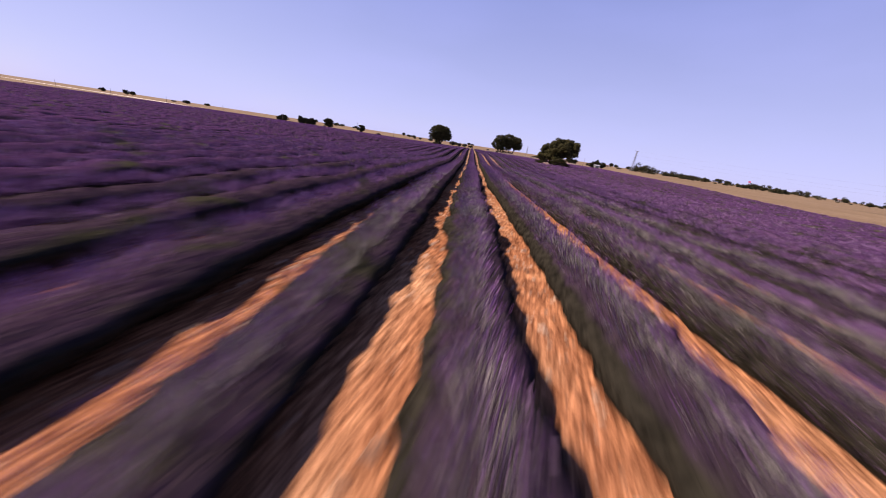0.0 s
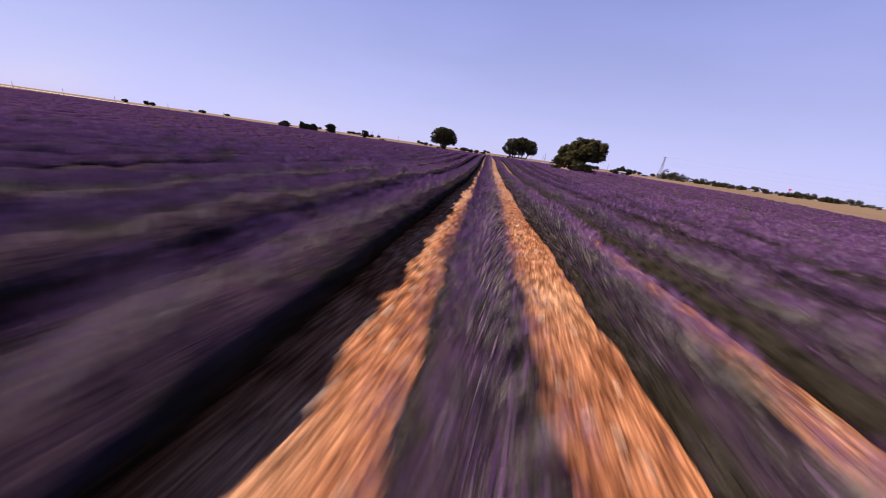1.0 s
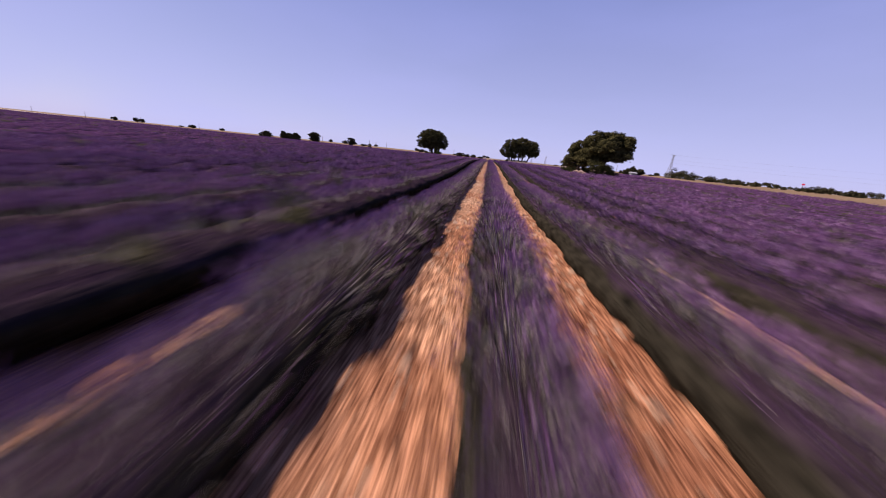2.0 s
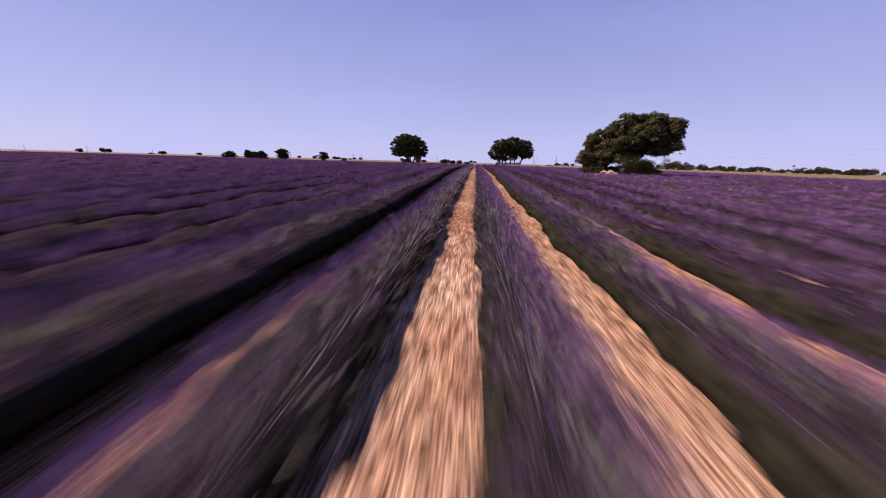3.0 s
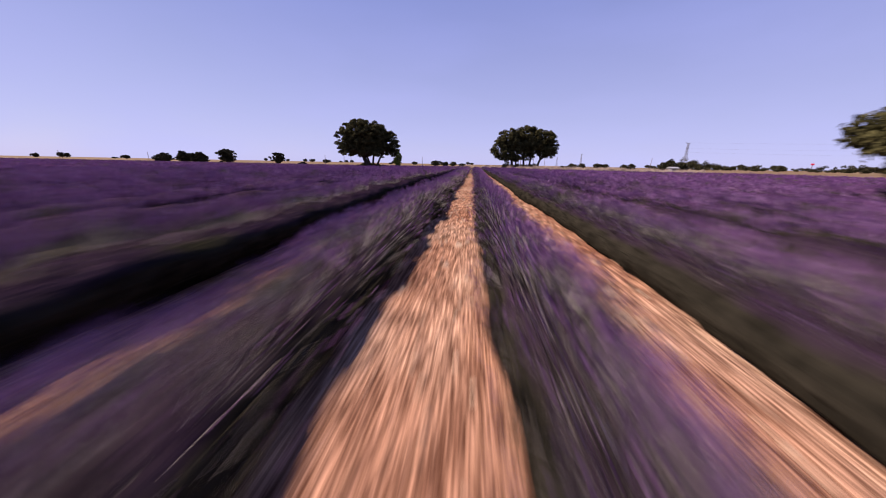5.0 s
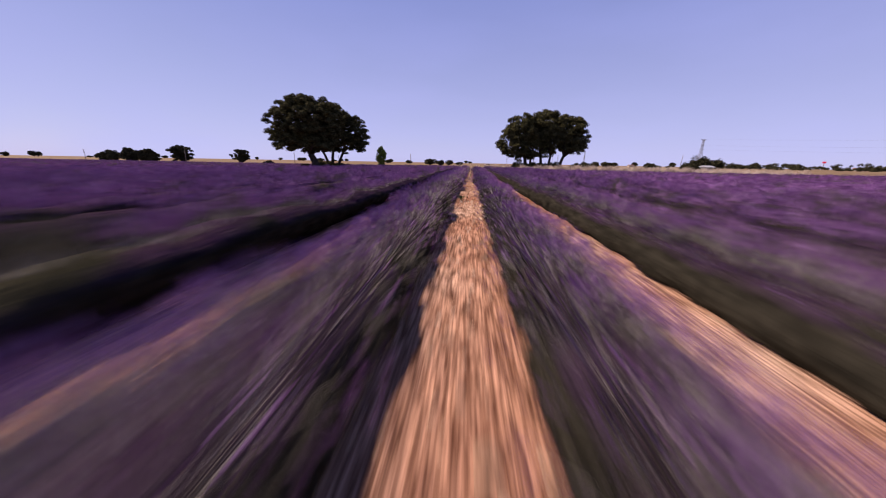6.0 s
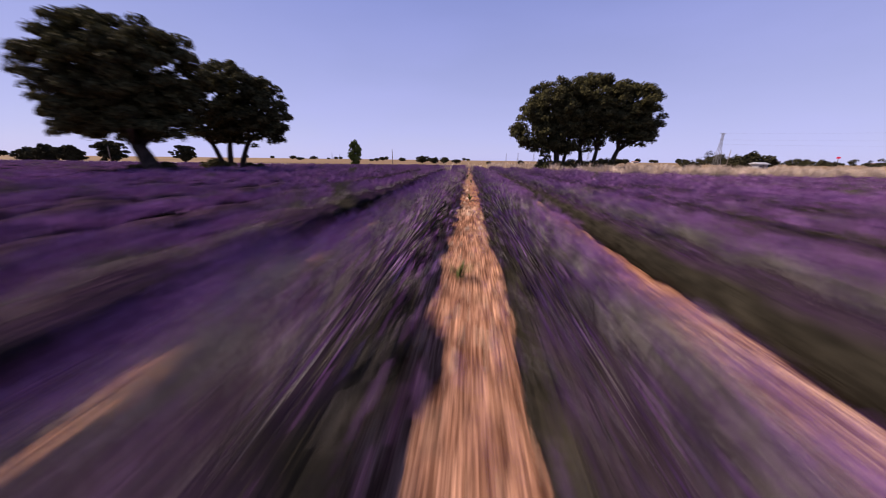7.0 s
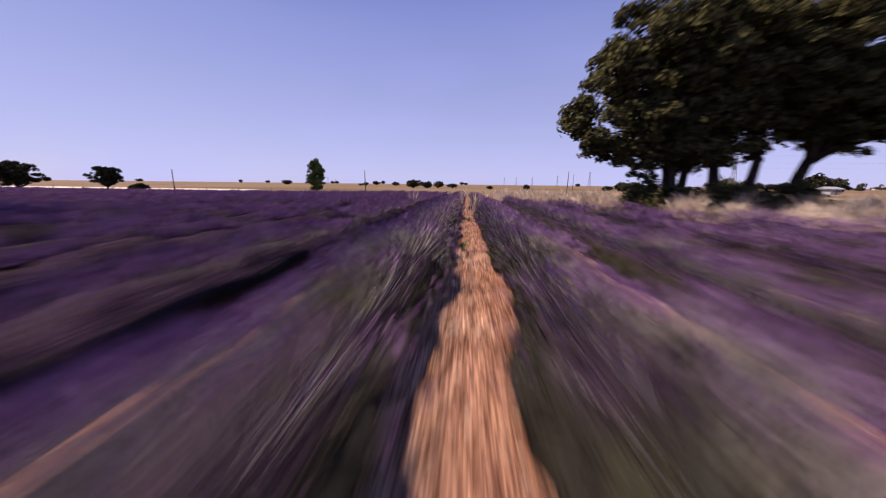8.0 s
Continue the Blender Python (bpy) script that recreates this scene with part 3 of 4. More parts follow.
def build_big_oaks():
    # the wide oak over the stone heap
    oak(13.1, 79.94, [(0, 0, 0.4, 0.2, 0.34, 1.5), (2.4, -1.2, 0.5, -0.2, 0.28, 1.6), (1.3, 1.0, -0.2, 0.2, 0.22, 1.5)],
        [(0.9, 3.3, 2.2, 1.8, 1.9, 1.3), (1.2, 1.2, 3.3, 2.3, 2.4, 1.6), (2.3, -1.0, 4.1, 2.5, 2.5, 1.8), (3.3, -2.6, 3.9, 2.1, 2.3, 1.6), (4.3, -3.2, 3.0, 1.3, 1.4, 1.0), (-0.5, 0.5, 2.0, 1.4, 1.4, 0.9), (1.2, 0.4, 2.2, 1.9, 1.8, 0.9), (2.4, -0.4, 2.9, 2.0, 2.0, 1.0), (1.6, -0.7, 2.0, 1.7, 1.6, 0.8), (0.3, 2.4, 1.4, 1.6, 1.6, 0.8), (-0.5, 0.6, 1.4, 1.3, 1.3, 0.7), (3.6, -2.4, 2.6, 1.3, 1.4, 0.7), (4.9, -2.6, 3.4, 1.2, 1.4, 0.9), (3.0, -1.8, 4.5, 1.7, 1.8, 1.4), (4.4, -2.8, 2.7, 1.2, 1.3, 0.7), (4.4, -1.4, 4.4, 1.8, 2.0, 1.3), (5.0, -2.1, 3.8, 1.4, 1.7, 1.3), (4.6, -3.1, 4.3, 1.2, 1.4, 1.1), (0.2, 1.6, 3.0, 1.7, 1.8, 1.3)],
        "broad low holm oak with a lopsided dark olive crown", 11, 640, 84000, 0.105, base=-0.06, wide=1.0, tall=1.0, low=0.32, high=0.64)
    # the pair by the left of the rows
    oak(-14.85, 117.6, [(0, 0, -0.8, 0.1, 0.45, 1.8)],
        [(-1.5, 0, 5.5, 3.5, 3.0, 2.4), (-3.7, -0.2, 4.8, 2.2, 2.2, 1.9), (0.9, 0.2, 5.5, 2.5, 2.6, 2.2), (-4.5, 0, 3.3, 1.3, 1.4, 1.0), (-2.4, 0, 3.3, 2.4, 2.0, 1.1), (1.2, 0, 3.6, 2.0, 1.8, 1.3), (-3.9, 0, 2.9, 1.7, 1.6, 1.1), (0.2, 0, 3.0, 1.6, 1.6, 0.7), (-1.8, 0.4, 2.7, 2.4, 1.8, 0.9), (0.9, 0.4, 2.5, 1.3, 1.3, 0.7)],
        "large holm oak with one leaning trunk and a dense dark crown", 21, 600, 78000, 0.11, "pair of oaks in the field", wide=0.78, tall=0.845)
    oak(-16.7, 124.3, [(0, 0, -0.9, 0.2, 0.20, 2.3), (0.35, 0.3, 0.2, 0.1, 0.22, 2.4), (1.1, 0.6, 1.1, -0.1, 0.20, 2.5)],
        [(1.4, 0, 5.7, 2.9, 2.8, 2.2), (3.4, 0.1, 4.9, 2.2, 2.2, 1.8), (-0.6, 0, 5.3, 2.4, 2.2, 1.9), (4.8, 0, 4.0, 1.3, 1.4, 1.2), (4.6, 0, 2.9, 1.0, 1.1, 0.8), (0.4, 0.6, 3.0, 1.6, 1.4, 0.9), (1.9, 0.5, 2.7, 1.7, 1.4, 0.8), (-0.9, 0.2, 3.2, 1.4, 1.4, 1.0), (1.6, 0, 3.7, 2.6, 2.0, 1.2), (3.6, 0, 3.2, 1.6, 1.5, 0.8)],
        "holm oak forked into three slender trunks, loose outer twigs", 23, 460, 56000, 0.105, "pair of oaks in the field", limbs=12, wide=0.83)
    # the grove on the dry grass
    oak(7.2, 130.8, [(0, 0, -0.3, 0.1, 0.27, 2.3), (0.6, 0.5, 0.3, 0.2, 0.17, 2.2)],
        [(-1.0, 0, 5.4, 2.4, 2.4, 2.1), (-2.5, -0.2, 3.8, 2.2, 2.2, 1.8), (-1.2, -0.3, 3.9, 1.7, 1.5, 1.3), (0.7, 0.2, 5.2, 2.1, 2.4, 2.2), (-1.6, -0.5, 2.6, 1.8, 1.5, 1.0), (0.3, -0.3, 3.1, 1.8, 1.6, 1.1), (-1.0, 0.2, 2.1, 1.5, 1.3, 0.8), (0.8, 0.6, 2.3, 1.2, 1.2, 0.7)],
        "tall holm oak of a grove, crown hanging low", 31, 430, 50000, 0.095, "oaks of the grove", tall=0.97, base=-0.08)
    oak(9.6, 131.7, [(-0.2, 0.2, -0.3, 0.0, 0.22, 2.4), (0.7, -0.3, 0.3, 0.1, 0.20, 2.3)],
        [(0.0, 0, 5.9, 2.4, 2.5, 2.1), (0.7, 0.1, 4.6, 2.4, 2.3, 1.8), (-1.0, 0, 4.9, 1.9, 2.2, 1.9), (0.2, 0, 3.2, 1.9, 1.7, 1.0), (0.2, 0.4, 2.4, 1.6, 1.3, 0.7)],
        "tall holm oak in the middle of a grove", 33, 380, 42000, 0.095, "oaks of the grove", tall=0.97, base=-0.08)
    oak(11.6, 131.4, [(0, 0, 0.6, 0.1, 0.24, 2.2)],
        [(1.1, 0, 5.3, 2.3, 2.4, 2.1), (2.3, 0.1, 4.3, 1.6, 2.0, 1.6), (0.2, 0, 5.2, 2.0, 2.2, 2.0), (1.9, 0, 3.2, 2.0, 1.7, 0.9), (2.5, 0.2, 3.9, 1.3, 1.5, 1.2), (-0.7, 0.1, 5.7, 1.8, 2.0, 1.7), (0.9, -0.6, 4.0, 1.8, 1.6, 1.5)],
        "holm oak on the edge of a grove, trunk leaning outwards", 35, 380, 42000, 0.095, "oaks of the grove", tall=0.97, base=-0.08)


def shrub(x, y, rx, ry, h, label, seed, leaves=2600, size=0.08, name="shrub", leaf=None, group=""):
    rng = np.random.default_rng(seed)
    root = thing(name, pose(x, y, float(lie(y))), label, "shrub", group)
    lobes = [(rng.uniform(-0.4, 0.4) * rx, rng.uniform(-0.4, 0.4) * ry, h * rng.uniform(0.3, 0.55), rx * rng.uniform(0.5, 0.8), ry * rng.uniform(0.5, 0.8), h * 0.45) for _ in range(4)]
    c, r = crown_clumps(lobes, 26, rng, 0.16 * h + 0.05, 0.30 * h + 0.08)
    c[:, 2] = np.maximum(c[:, 2], 0.12)
    twigs = [tube([(0, 0, -0.05), tuple(c[q] * 0.5), tuple(c[q])], [0.03, 0.02, 0.008], 5) for q in range(0, 26, 3)]
    part("twigs", mesh_of("twigs", *join(twigs), [BARK], True), root)
    v, f = leaves_at(c, r, leaves, size, rng)
    v[:, 2] = np.maximum(v[:, 2], 0.0)
    part("crown", mesh_of("crown", v, f, [leaf or SHRUB_LEAF]), root, "", "stuff")
    return root


def build_undergrowth():
    for q, (x, y, rx, ry, h) in enumerate([(10.96, 76.6, 0.92, 0.80, 1.09), (11.65, 76.03, 0.80, 0.69, 0.98), (14.52, 76.03, 1.61, 1.03, 2.42), (15.67, 76.37, 1.26, 1.03, 1.95), (17.05, 77.41, 0.92, 0.92, 1.03), (14.29, 79.82, 1.38, 1.15, 0.92)]):
        shrub(x, y, rx, ry, h, "green bramble shrub at the foot of an oak", 410 + q, 5200, 0.05)
    for q, (x, y, rx, ry, h) in enumerate([(6.3, 130.1, 1.0, 0.8, 0.75), (7.6, 130.0, 1.0, 0.8, 0.7), (8.9, 130.5, 1.1, 0.8, 0.6), (10.1, 130.3, 1.0, 0.8, 0.7), (11.3, 130.3, 1.2, 0.9, 0.75), (12.4, 130.8, 0.8, 0.8, 0.2)]):
        shrub(x, y, rx, ry, h + 0.6, "dark undergrowth shrub beneath the oak grove", 430 + q, 2400, 0.08, leaf=OAK_LEAF)
    for q, (x, y, rx, ry, h) in enumerate([(-15.8, 123.0, 0.9, 0.7, 0.8), (-15.2, 125.5, 1.1, 0.8, 0.6), (-16.4, 118.6, 0.8, 0.7, 0.5), (-17.8, 125.2, 0.9, 0.8, 0.9), (-14.6, 118.4, 0.7, 0.6, 0.6)]):
        shrub(x, y, rx, ry, h + 0.1, "low dark shrub beside an oak trunk", 450 + q, 1800, 0.08, leaf=OAK_LEAF)


def stone_mesh(rng, r):
    bm = bmesh.new()
    bmesh.ops.create_icosphere(bm, subdivisions=1, radius=r)
    s = Vector((rng.uniform(0.8, 1.4), rng.uniform(0.7, 1.1), rng.uniform(0.5, 0.8)))
    for v in bm.verts:
        v.co = Vector([v.co[i] * s[i] * rng.uniform(0.85, 1.15) for i in range(3)])
    me = bpy.data.meshes.new("stone")
    bm.to_mesh(me)
    bm.free()
    me.materials.append(STONE)
    return me


def build_stones():
    """The heap of field stones under the wide oak."""
    rng = np.random.default_rng(77)
    heap = thing("stone_heap", pose(12.45, 75.34, -0.08), "heap of pale pinkish field stones under an oak", "stones")
    kinds = [stone_mesh(rng, r) for r in (0.07, 0.09, 0.12, 0.15, 0.19)]
    for q in range(150):
        a, r = rng.uniform(0, 6.28), rng.uniform(0, 1) ** 0.6
        x, y = math.cos(a) * r * 1.7, math.sin(a) * r * 0.9
        z = max(0.06, (1 - r) * 0.75 * rng.uniform(0.5, 1.0))
        s = part("stone", kinds[q % 5], heap)
        s.matrix_basis = pose(x, y, z, rng.uniform(0, 360), rng.uniform(0, 40), rng.uniform(0, 360))


# ---- things along the field's edge and beyond ----
def round_tree(name, label, seed, w, h, leaves=3200, trunk=0.6, size=0.16, leaf=None, group="", lumps=6):
    """A clipped-looking evergreen, wide and low, on a short trunk."""
    rng = np.random.default_rng(seed)
    root = thing(name, pose(0, 0, 0), label, "tree", group)
    lobes = [(rng.uniform(-0.28, 0.28) * w, rng.uniform(-0.28, 0.28) * w, trunk + (h - trunk) * rng.uniform(0.4, 0.62), w * 0.30, w * 0.30, (h - trunk) * 0.44) for _ in range(lumps)]
    c, r = crown_clumps(lobes, 150, rng, 0.07 * w, 0.12 * w)
    pieces = [tube([(0, 0, -0.05), (0.03 * w, 0, trunk * 0.6), (0, 0, trunk + 0.2 * h)], [0.06 * w, 0.045 * w, 0.03 * w], 7)]
    pieces += [tube([(0, 0, trunk * 0.8), tuple((c[q] + np.array([0, 0, trunk])) * 0.5), tuple(c[q])], [0.03 * w, 0.02 * w, 0.008 * w], 5) for q in range(0, 60, 9)]
    part("trunk", mesh_of("trunk", *join(pieces), [BARK], True), root)
    v, f = leaves_at(c, r, leaves, size, rng)
    v[:, 2] = np.maximum(v[:, 2], 0.05)
    part("crown", mesh_of("crown", v, f, [leaf or FAR_LEAF]), root, "", "stuff")
    return root


def put(ob, x, y, s=1.0, turn=0.0, sz=None):
    return copy_thing(ob, Matrix.LocRotScale((x, y, land(x, y)), Euler((0, 0, radians(turn))), (s, s, sz or s)))


def build_edge_trees():
    g = "round evergreens on the headland"
    a = round_tree("holm_oak_bush", "low wide dark evergreen oak at the field's edge", 501, 5.6, 3.0, 9000, 0.1, 0.2, group=g)
    a.matrix_basis = pose(-104.6, 172.0, land(-104.6, 172.0))
    b = round_tree("holm_oak_bush", "double-lumped dark evergreen oak at the field's edge", 502, 4.9, 3.6, 9000, 0.1, 0.2, group=g)
    b.matrix_basis = pose(-90.6, 167.0, land(-90.6, 167.0))
    put(b, -86.6, 167.4, 0.95, 130)
    c = round_tree("holm_oak_bush", "rounded dark evergreen oak at the field's edge", 503, 5.4, 4.4, 10000, 0.2, 0.2, group=g, lumps=11)
    c.matrix_basis = pose(-77.8, 168.0, land(-77.8, 168.0))
    d = round_tree("holm_oak_bush", "mushroom-shaped dark evergreen oak on a short trunk", 504, 3.5, 3.8, 9000, 0.5, 0.18, group=g, lumps=12)
    d.matrix_basis = pose(-60.8, 168.0, land(-60.8, 168.0))
    put(a, -50.5, 164.0, 0.42, 40, 0.36)
    put(a, 28.5, 173.0, 0.55, 20, 0.45)
    plain = []
    for q, (w, h, trunk, x, y) in enumerate(((5.6, 3.0, 0.1, -284.9, 313.0), (4.9, 3.6, 0.1, -379.3, 319.0), (5.4, 4.4, 0.3, -355.5, 321.0), (4.9, 3.9, 0.6, -343.6, 315.5))):
        plain.append(round_tree("field_tree", "dark round tree far off on the plain", 511 + q, w, h, 1500, trunk, 0.36, group="far trees of the plain"))
        plain[-1].matrix_basis = pose(x, y, 0)
    # the young poplar
    rng = np.random.default_rng(60)
    root = thing("poplar", Matrix.LocRotScale((-21.2, 161.8, land(-21.2, 161.8)), None, (1.02, 1.02, 1.10)), "young leafy poplar with an upright narrow crown", "tree")
    lobes = [(0, 0, 1.1, 0.95, 0.8, 0.75), (0.2, 0, 2.1, 0.95, 0.8, 0.8), (-0.15, 0, 3.0, 0.7, 0.7, 0.8), (0.15, 0, 3.9, 0.45, 0.45, 0.7), (-0.7, 0, 1.9, 0.45, 0.5, 0.6), (0.75, 0, 2.9, 0.35, 0.4, 0.6)]
    cc, cr = crown_clumps(lobes, 90, rng, 0.22, 0.42)
    pieces = [tube([(0, 0, -0.05), (0.03, 0, 1.4), (0.0, 0, 3.0), (0.08, 0, 4.3)], [0.10, 0.08, 0.05, 0.015], 7)]
    pieces += [tube([(0, 0, max(0.3, cc[q][2] - 0.8)), tuple(cc[q])], [0.03, 0.008], 5) for q in range(0, 60, 5)]
    part("trunk", mesh_of("trunk", *join(pieces), [BARK], True), root)
    v, f = leaves_at(cc, cr, 6500, 0.11, rng, 1.1)
    part("crown", mesh_of("crown", v, f, [POPLAR_LEAF]), root, "bright green leaves", "stuff")
    return plain


def build_far_trees(stock):
    """Lone trees, hedges and copses of the plain."""
    rng = np.random.default_rng(70)
    spots = [(-16.2, 213.5, 0.9, 0.75), (-12.4, 214.3, 0.6, 0.55), (-9.0, 215.2, 0.6, 0.45), (-4.7, 217.0, 0.7, 0.35),
             (60.6, 181.0, 0.85, 0.75), (63.2, 182.5, 1.0, 1.05), (66.0, 182.0, 0.7, 0.7), (48.9, 181.0, 0.5, 0.55), (51.2, 182.2, 0.6, 0.5), (80.6, 286.6, 1.4, 0.8), (85.7, 289.4, 1.0, 0.6),
             (-308.7, 324.0, 0.9, 0.4),
             (34.3, 200.4, 0.5, 0.4), (38.6, 201.2, 0.65, 0.6), (42.9, 205.0, 0.6, 0.5), (15.7, 204.1, 0.4, 0.35), (6.3, 206.5, 0.35, 0.3), (-41.8, 302.8, 0.9, 0.6), (-62.9, 333.8, 0.8, 0.6),
             (-43.7, 252.8, 0.5, 0.4), (-50.4, 265.1, 0.5, 0.35), (-109.8, 305.7, 1.0, 0.5), (-185.8, 429.2, 1.3, 0.8), (-79.6, 394.6, 1.5, 0.7)]
    for q, (x, y, s, sz) in enumerate(spots):
        put(stock[q % 4], x, y, s, rng.uniform(0, 360), sz)
    # the copses round the hamlet
    for q in range(30):
        a = rng.uniform(0.08, 1.0)
        x, y = 122 + 172 * a + rng.normal(0, 7), 305 + 35 * rng.uniform(-1, 1) - 30 * a
        s = rng.uniform(0.45, 0.85)
        put(stock[q % 4], x, y, s, rng.uniform(0, 360), s * rng.uniform(0.4, 0.8))
    for q in range(24):
        x, y = rng.uniform(-500, 480), rng.uniform(480, 800)
        s = rng.uniform(1.0, 1.9)
        put(stock[q % 4], x, y, s, rng.uniform(0, 360), s * rng.uniform(0.6, 1.0))


def far_wood(label, a0, a1, reach, count, h0, h1, seed):
    """A wood or hedge on the skyline: many small crowns on an arc round the field."""
    rng = np.random.default_rng(seed)
    a = np.radians(np.linspace(a0, a1, count) + rng.normal(0, 0.12, count))
    d = reach * rng.uniform(0.93, 1.07, count)
    h = rng.uniform(h0, h1, count) * (0.75 + 0.45 * np.sin(a * 61) ** 2)
    centre = np.stack([np.sin(a) * d, 60 + np.cos(a) * d, h * 0.52], 1)
    v, f = leaves_at(np.repeat(centre, 3, 0) + rng.normal(0, 0.22, (count * 3, 3)) * np.repeat(h, 3)[:, None], np.repeat(h, 3) * 0.45, count * 130, 0.5, rng, 1.0)
    v[:, 2] = np.maximum(v[:, 2], 0.0)
    tagged(new("wood", mesh_of("wood", v, f, [FAR_LEAF])), label, "wood", "woods on the skyline", "stuff")


def build_far_woods():
    far_wood("dark pine wood behind the pylon", 29.5, 33.0, 330, 34, 3.6, 6.0, 141)
    far_wood("low dark hedge along the skyline", 33.0, 57.0, 500, 90, 2.2, 5.0, 142)
    far_wood("clumps of dark trees round the farm houses", 33.5, 40.0, 360, 26, 1.6, 4.2, 143)
    far_wood("far bushy hedge beyond dry fields", 44.0, 49.0, 330, 26, 2.2, 3.6, 144)


def pole(x, y, h, lean):
    root = thing("utility_pole", pose(x, y, land(x, y), 0, lean, 0), "thin weathered wooden pole on the headland", "pole", "poles along the track")
    part("shaft", mesh_of("shaft", *tube([(0, 0, -0.1), (0, 0, h * 0.5), (0, 0, h)], [0.075, 0.065, 0.055], 8), [WOOD], True), root)
    part("cap", mesh_of("cap", *tube([(0, 0, h), (0, 0, h + 0.03), (0, 0, h + 0.12)], [0.06, 0.05, 0.02], 8), [STEEL], True), root, "grey metal cap")


def build_poles():
    for q, x in enumerate((-14.0, -42.3, -70.5, -98.0, -128.5, -158.0, -187.5, -217.0, -247.0)):
        pole(x, 161.6, 3.1, (-1.2, 0.8, 2.0, -1.0)[q % 4])
    pole(13.0, 161.6, 3.2, 1.0)
    pole(54.5, 177.0, 4.2, 4.0)
    pole(30.6, 214.0, 4.6, 0.5)


def lattice_pylon(x, y, h, turn, label):
    root = thing("pylon", pose(x, y, 0, 0, 0, turn), label, "pylon", "pylons of the power line")
    r = 0.0055 * h
    bw, tw = 0.085 * h, 0.024 * h
    at = lambda z: bw + (tw - bw) * min(1.0, z / (0.72 * h))
    corner = ((-1, -1), (1, -1), (1, 1), (-1, 1))
    for sx, sy in corner:
        part("leg", mesh_of("leg", *tube([(sx * at(z), sy * at(z), z) for z in (-0.1, 0.36 * h, 0.72 * h, h)], [r, r * 0.8, r * 0.6, r * 0.5], 5), [STEEL]), root)
    zs = [0, 0.16 * h, 0.30 * h, 0.43 * h, 0.54 * h, 0.64 * h, 0.72 * h, 0.79 * h, 0.86 * h, 0.93 * h, h]
    for z0, z1 in zip(zs, zs[1:]):
        pieces = []
        for (ax, ay), (bx, by) in zip(corner, corner[1:] + corner[:1]):
            pieces.append(tube([(ax * at(z0), ay * at(z0), z0), (bx * at(z1), by * at(z1), z1)], [r * 0.45] * 2, 4))
            pieces.append(tube([(bx * at(z0), by * at(z0), z0), (ax * at(z1), ay * at(z1), z1)], [r * 0.45] * 2, 4))
        part("bracing", mesh_of("bracing", *join(pieces), [STEEL]), root)
    for z, w, rise in ((0.66 * h, 0.12 * h, 0.0), (0.80 * h, 0.11 * h, 0.0), (0.95 * h, 0.16 * h, 0.05 * h)):
        pieces = []
        for s in (-1, 1):
            pieces.append(tube([(0, -tw, z), (s * w, 0, z + rise)], [r * 0.6, r * 0.4], 4))
            pieces.append(tube([(0, tw, z), (s * w, 0, z + rise)], [r * 0.6, r * 0.4], 4))
            pieces.append(tube([(s * tw, 0, z + 0.04 * h), (s * w, 0, z + rise)], [r * 0.5, r * 0.4], 4))
        part("crossarm", mesh_of("crossarm", *join(pieces), [STEEL]), root)
    return root


def build_pylons():
    near = lattice_pylon(134.0, 291.0, 16.6, 25, "grey steel lattice pylon with three crossarms")
    for x, y, s in ((111.4, 420.0, 0.8), (132.2, 600.0, 0.9), (95.7, 600.0, 0.8), (72.2, 600.0, 0.75), (54.8, 600.0, 0.7), (-217.5, 600.0, 0.6), (-205.3, 600.0, 0.5)):
        put(near, x, y, s, 40)
    for z, off in ((10.9, -2.0), (10.9, 2.0), (13.2, -1.8), (13.2, 1.8), (16.5, -2.6), (16.5, 2.6)):
        pts = []
        for q in range(25):
            u = q / 24
            pts.append((134.0 + off + 230 * u, 291.0 - 150 * u, z - 4 * 3.0 * u * (1 - u)))
        w = new("power_line", mesh_of("power_line", *tube(pts, [0.009] * 25, 4), [STEEL]))
        tagged(w, "thin sagging grey overhead wire", "wire", "wires of the power line")


def house(x, y, w, d, h, turn, seed, label, roof=None):
    rng = random.Random(seed)
    root = thing("house", pose(x, y, 0, 0, 0, turn), label, "house", "houses of the hamlet")
    part("wall", mesh_of("wall", *box(0, 0, h / 2, w, d, h), [roof or WHITEWASH]), root)
    o, rh = 0.35, h * 0.45
    v = [(-w / 2 - o, -d / 2 - o, h), (w / 2 + o, -d / 2 - o, h), (w / 2 + o, d / 2 + o, h), (-w / 2 - o, d / 2 + o, h), (-w / 2 - o, 0, h + rh), (w / 2 + o, 0, h + rh)]
    part("roof", mesh_of("roof", v, [(0, 1, 5, 4), (2, 3, 4, 5), (0, 4, 3), (1, 2, 5), (3, 2, 1, 0)], [roof or TILE]), root, "blue-grey metal roof" if roof else "low red clay tile roof")
    for q in range(2):
        part("window", mesh_of("window", *box((q - 0.5) * w * 0.55, -d / 2, h * 0.58, w * 0.13, 0.12, h * 0.28), [DARK]), root)
    part("door", mesh_of("door", *box(w * 0.02, -d / 2, h * 0.42, w * 0.14, 0.14, h * 0.84), [DARK]), root)


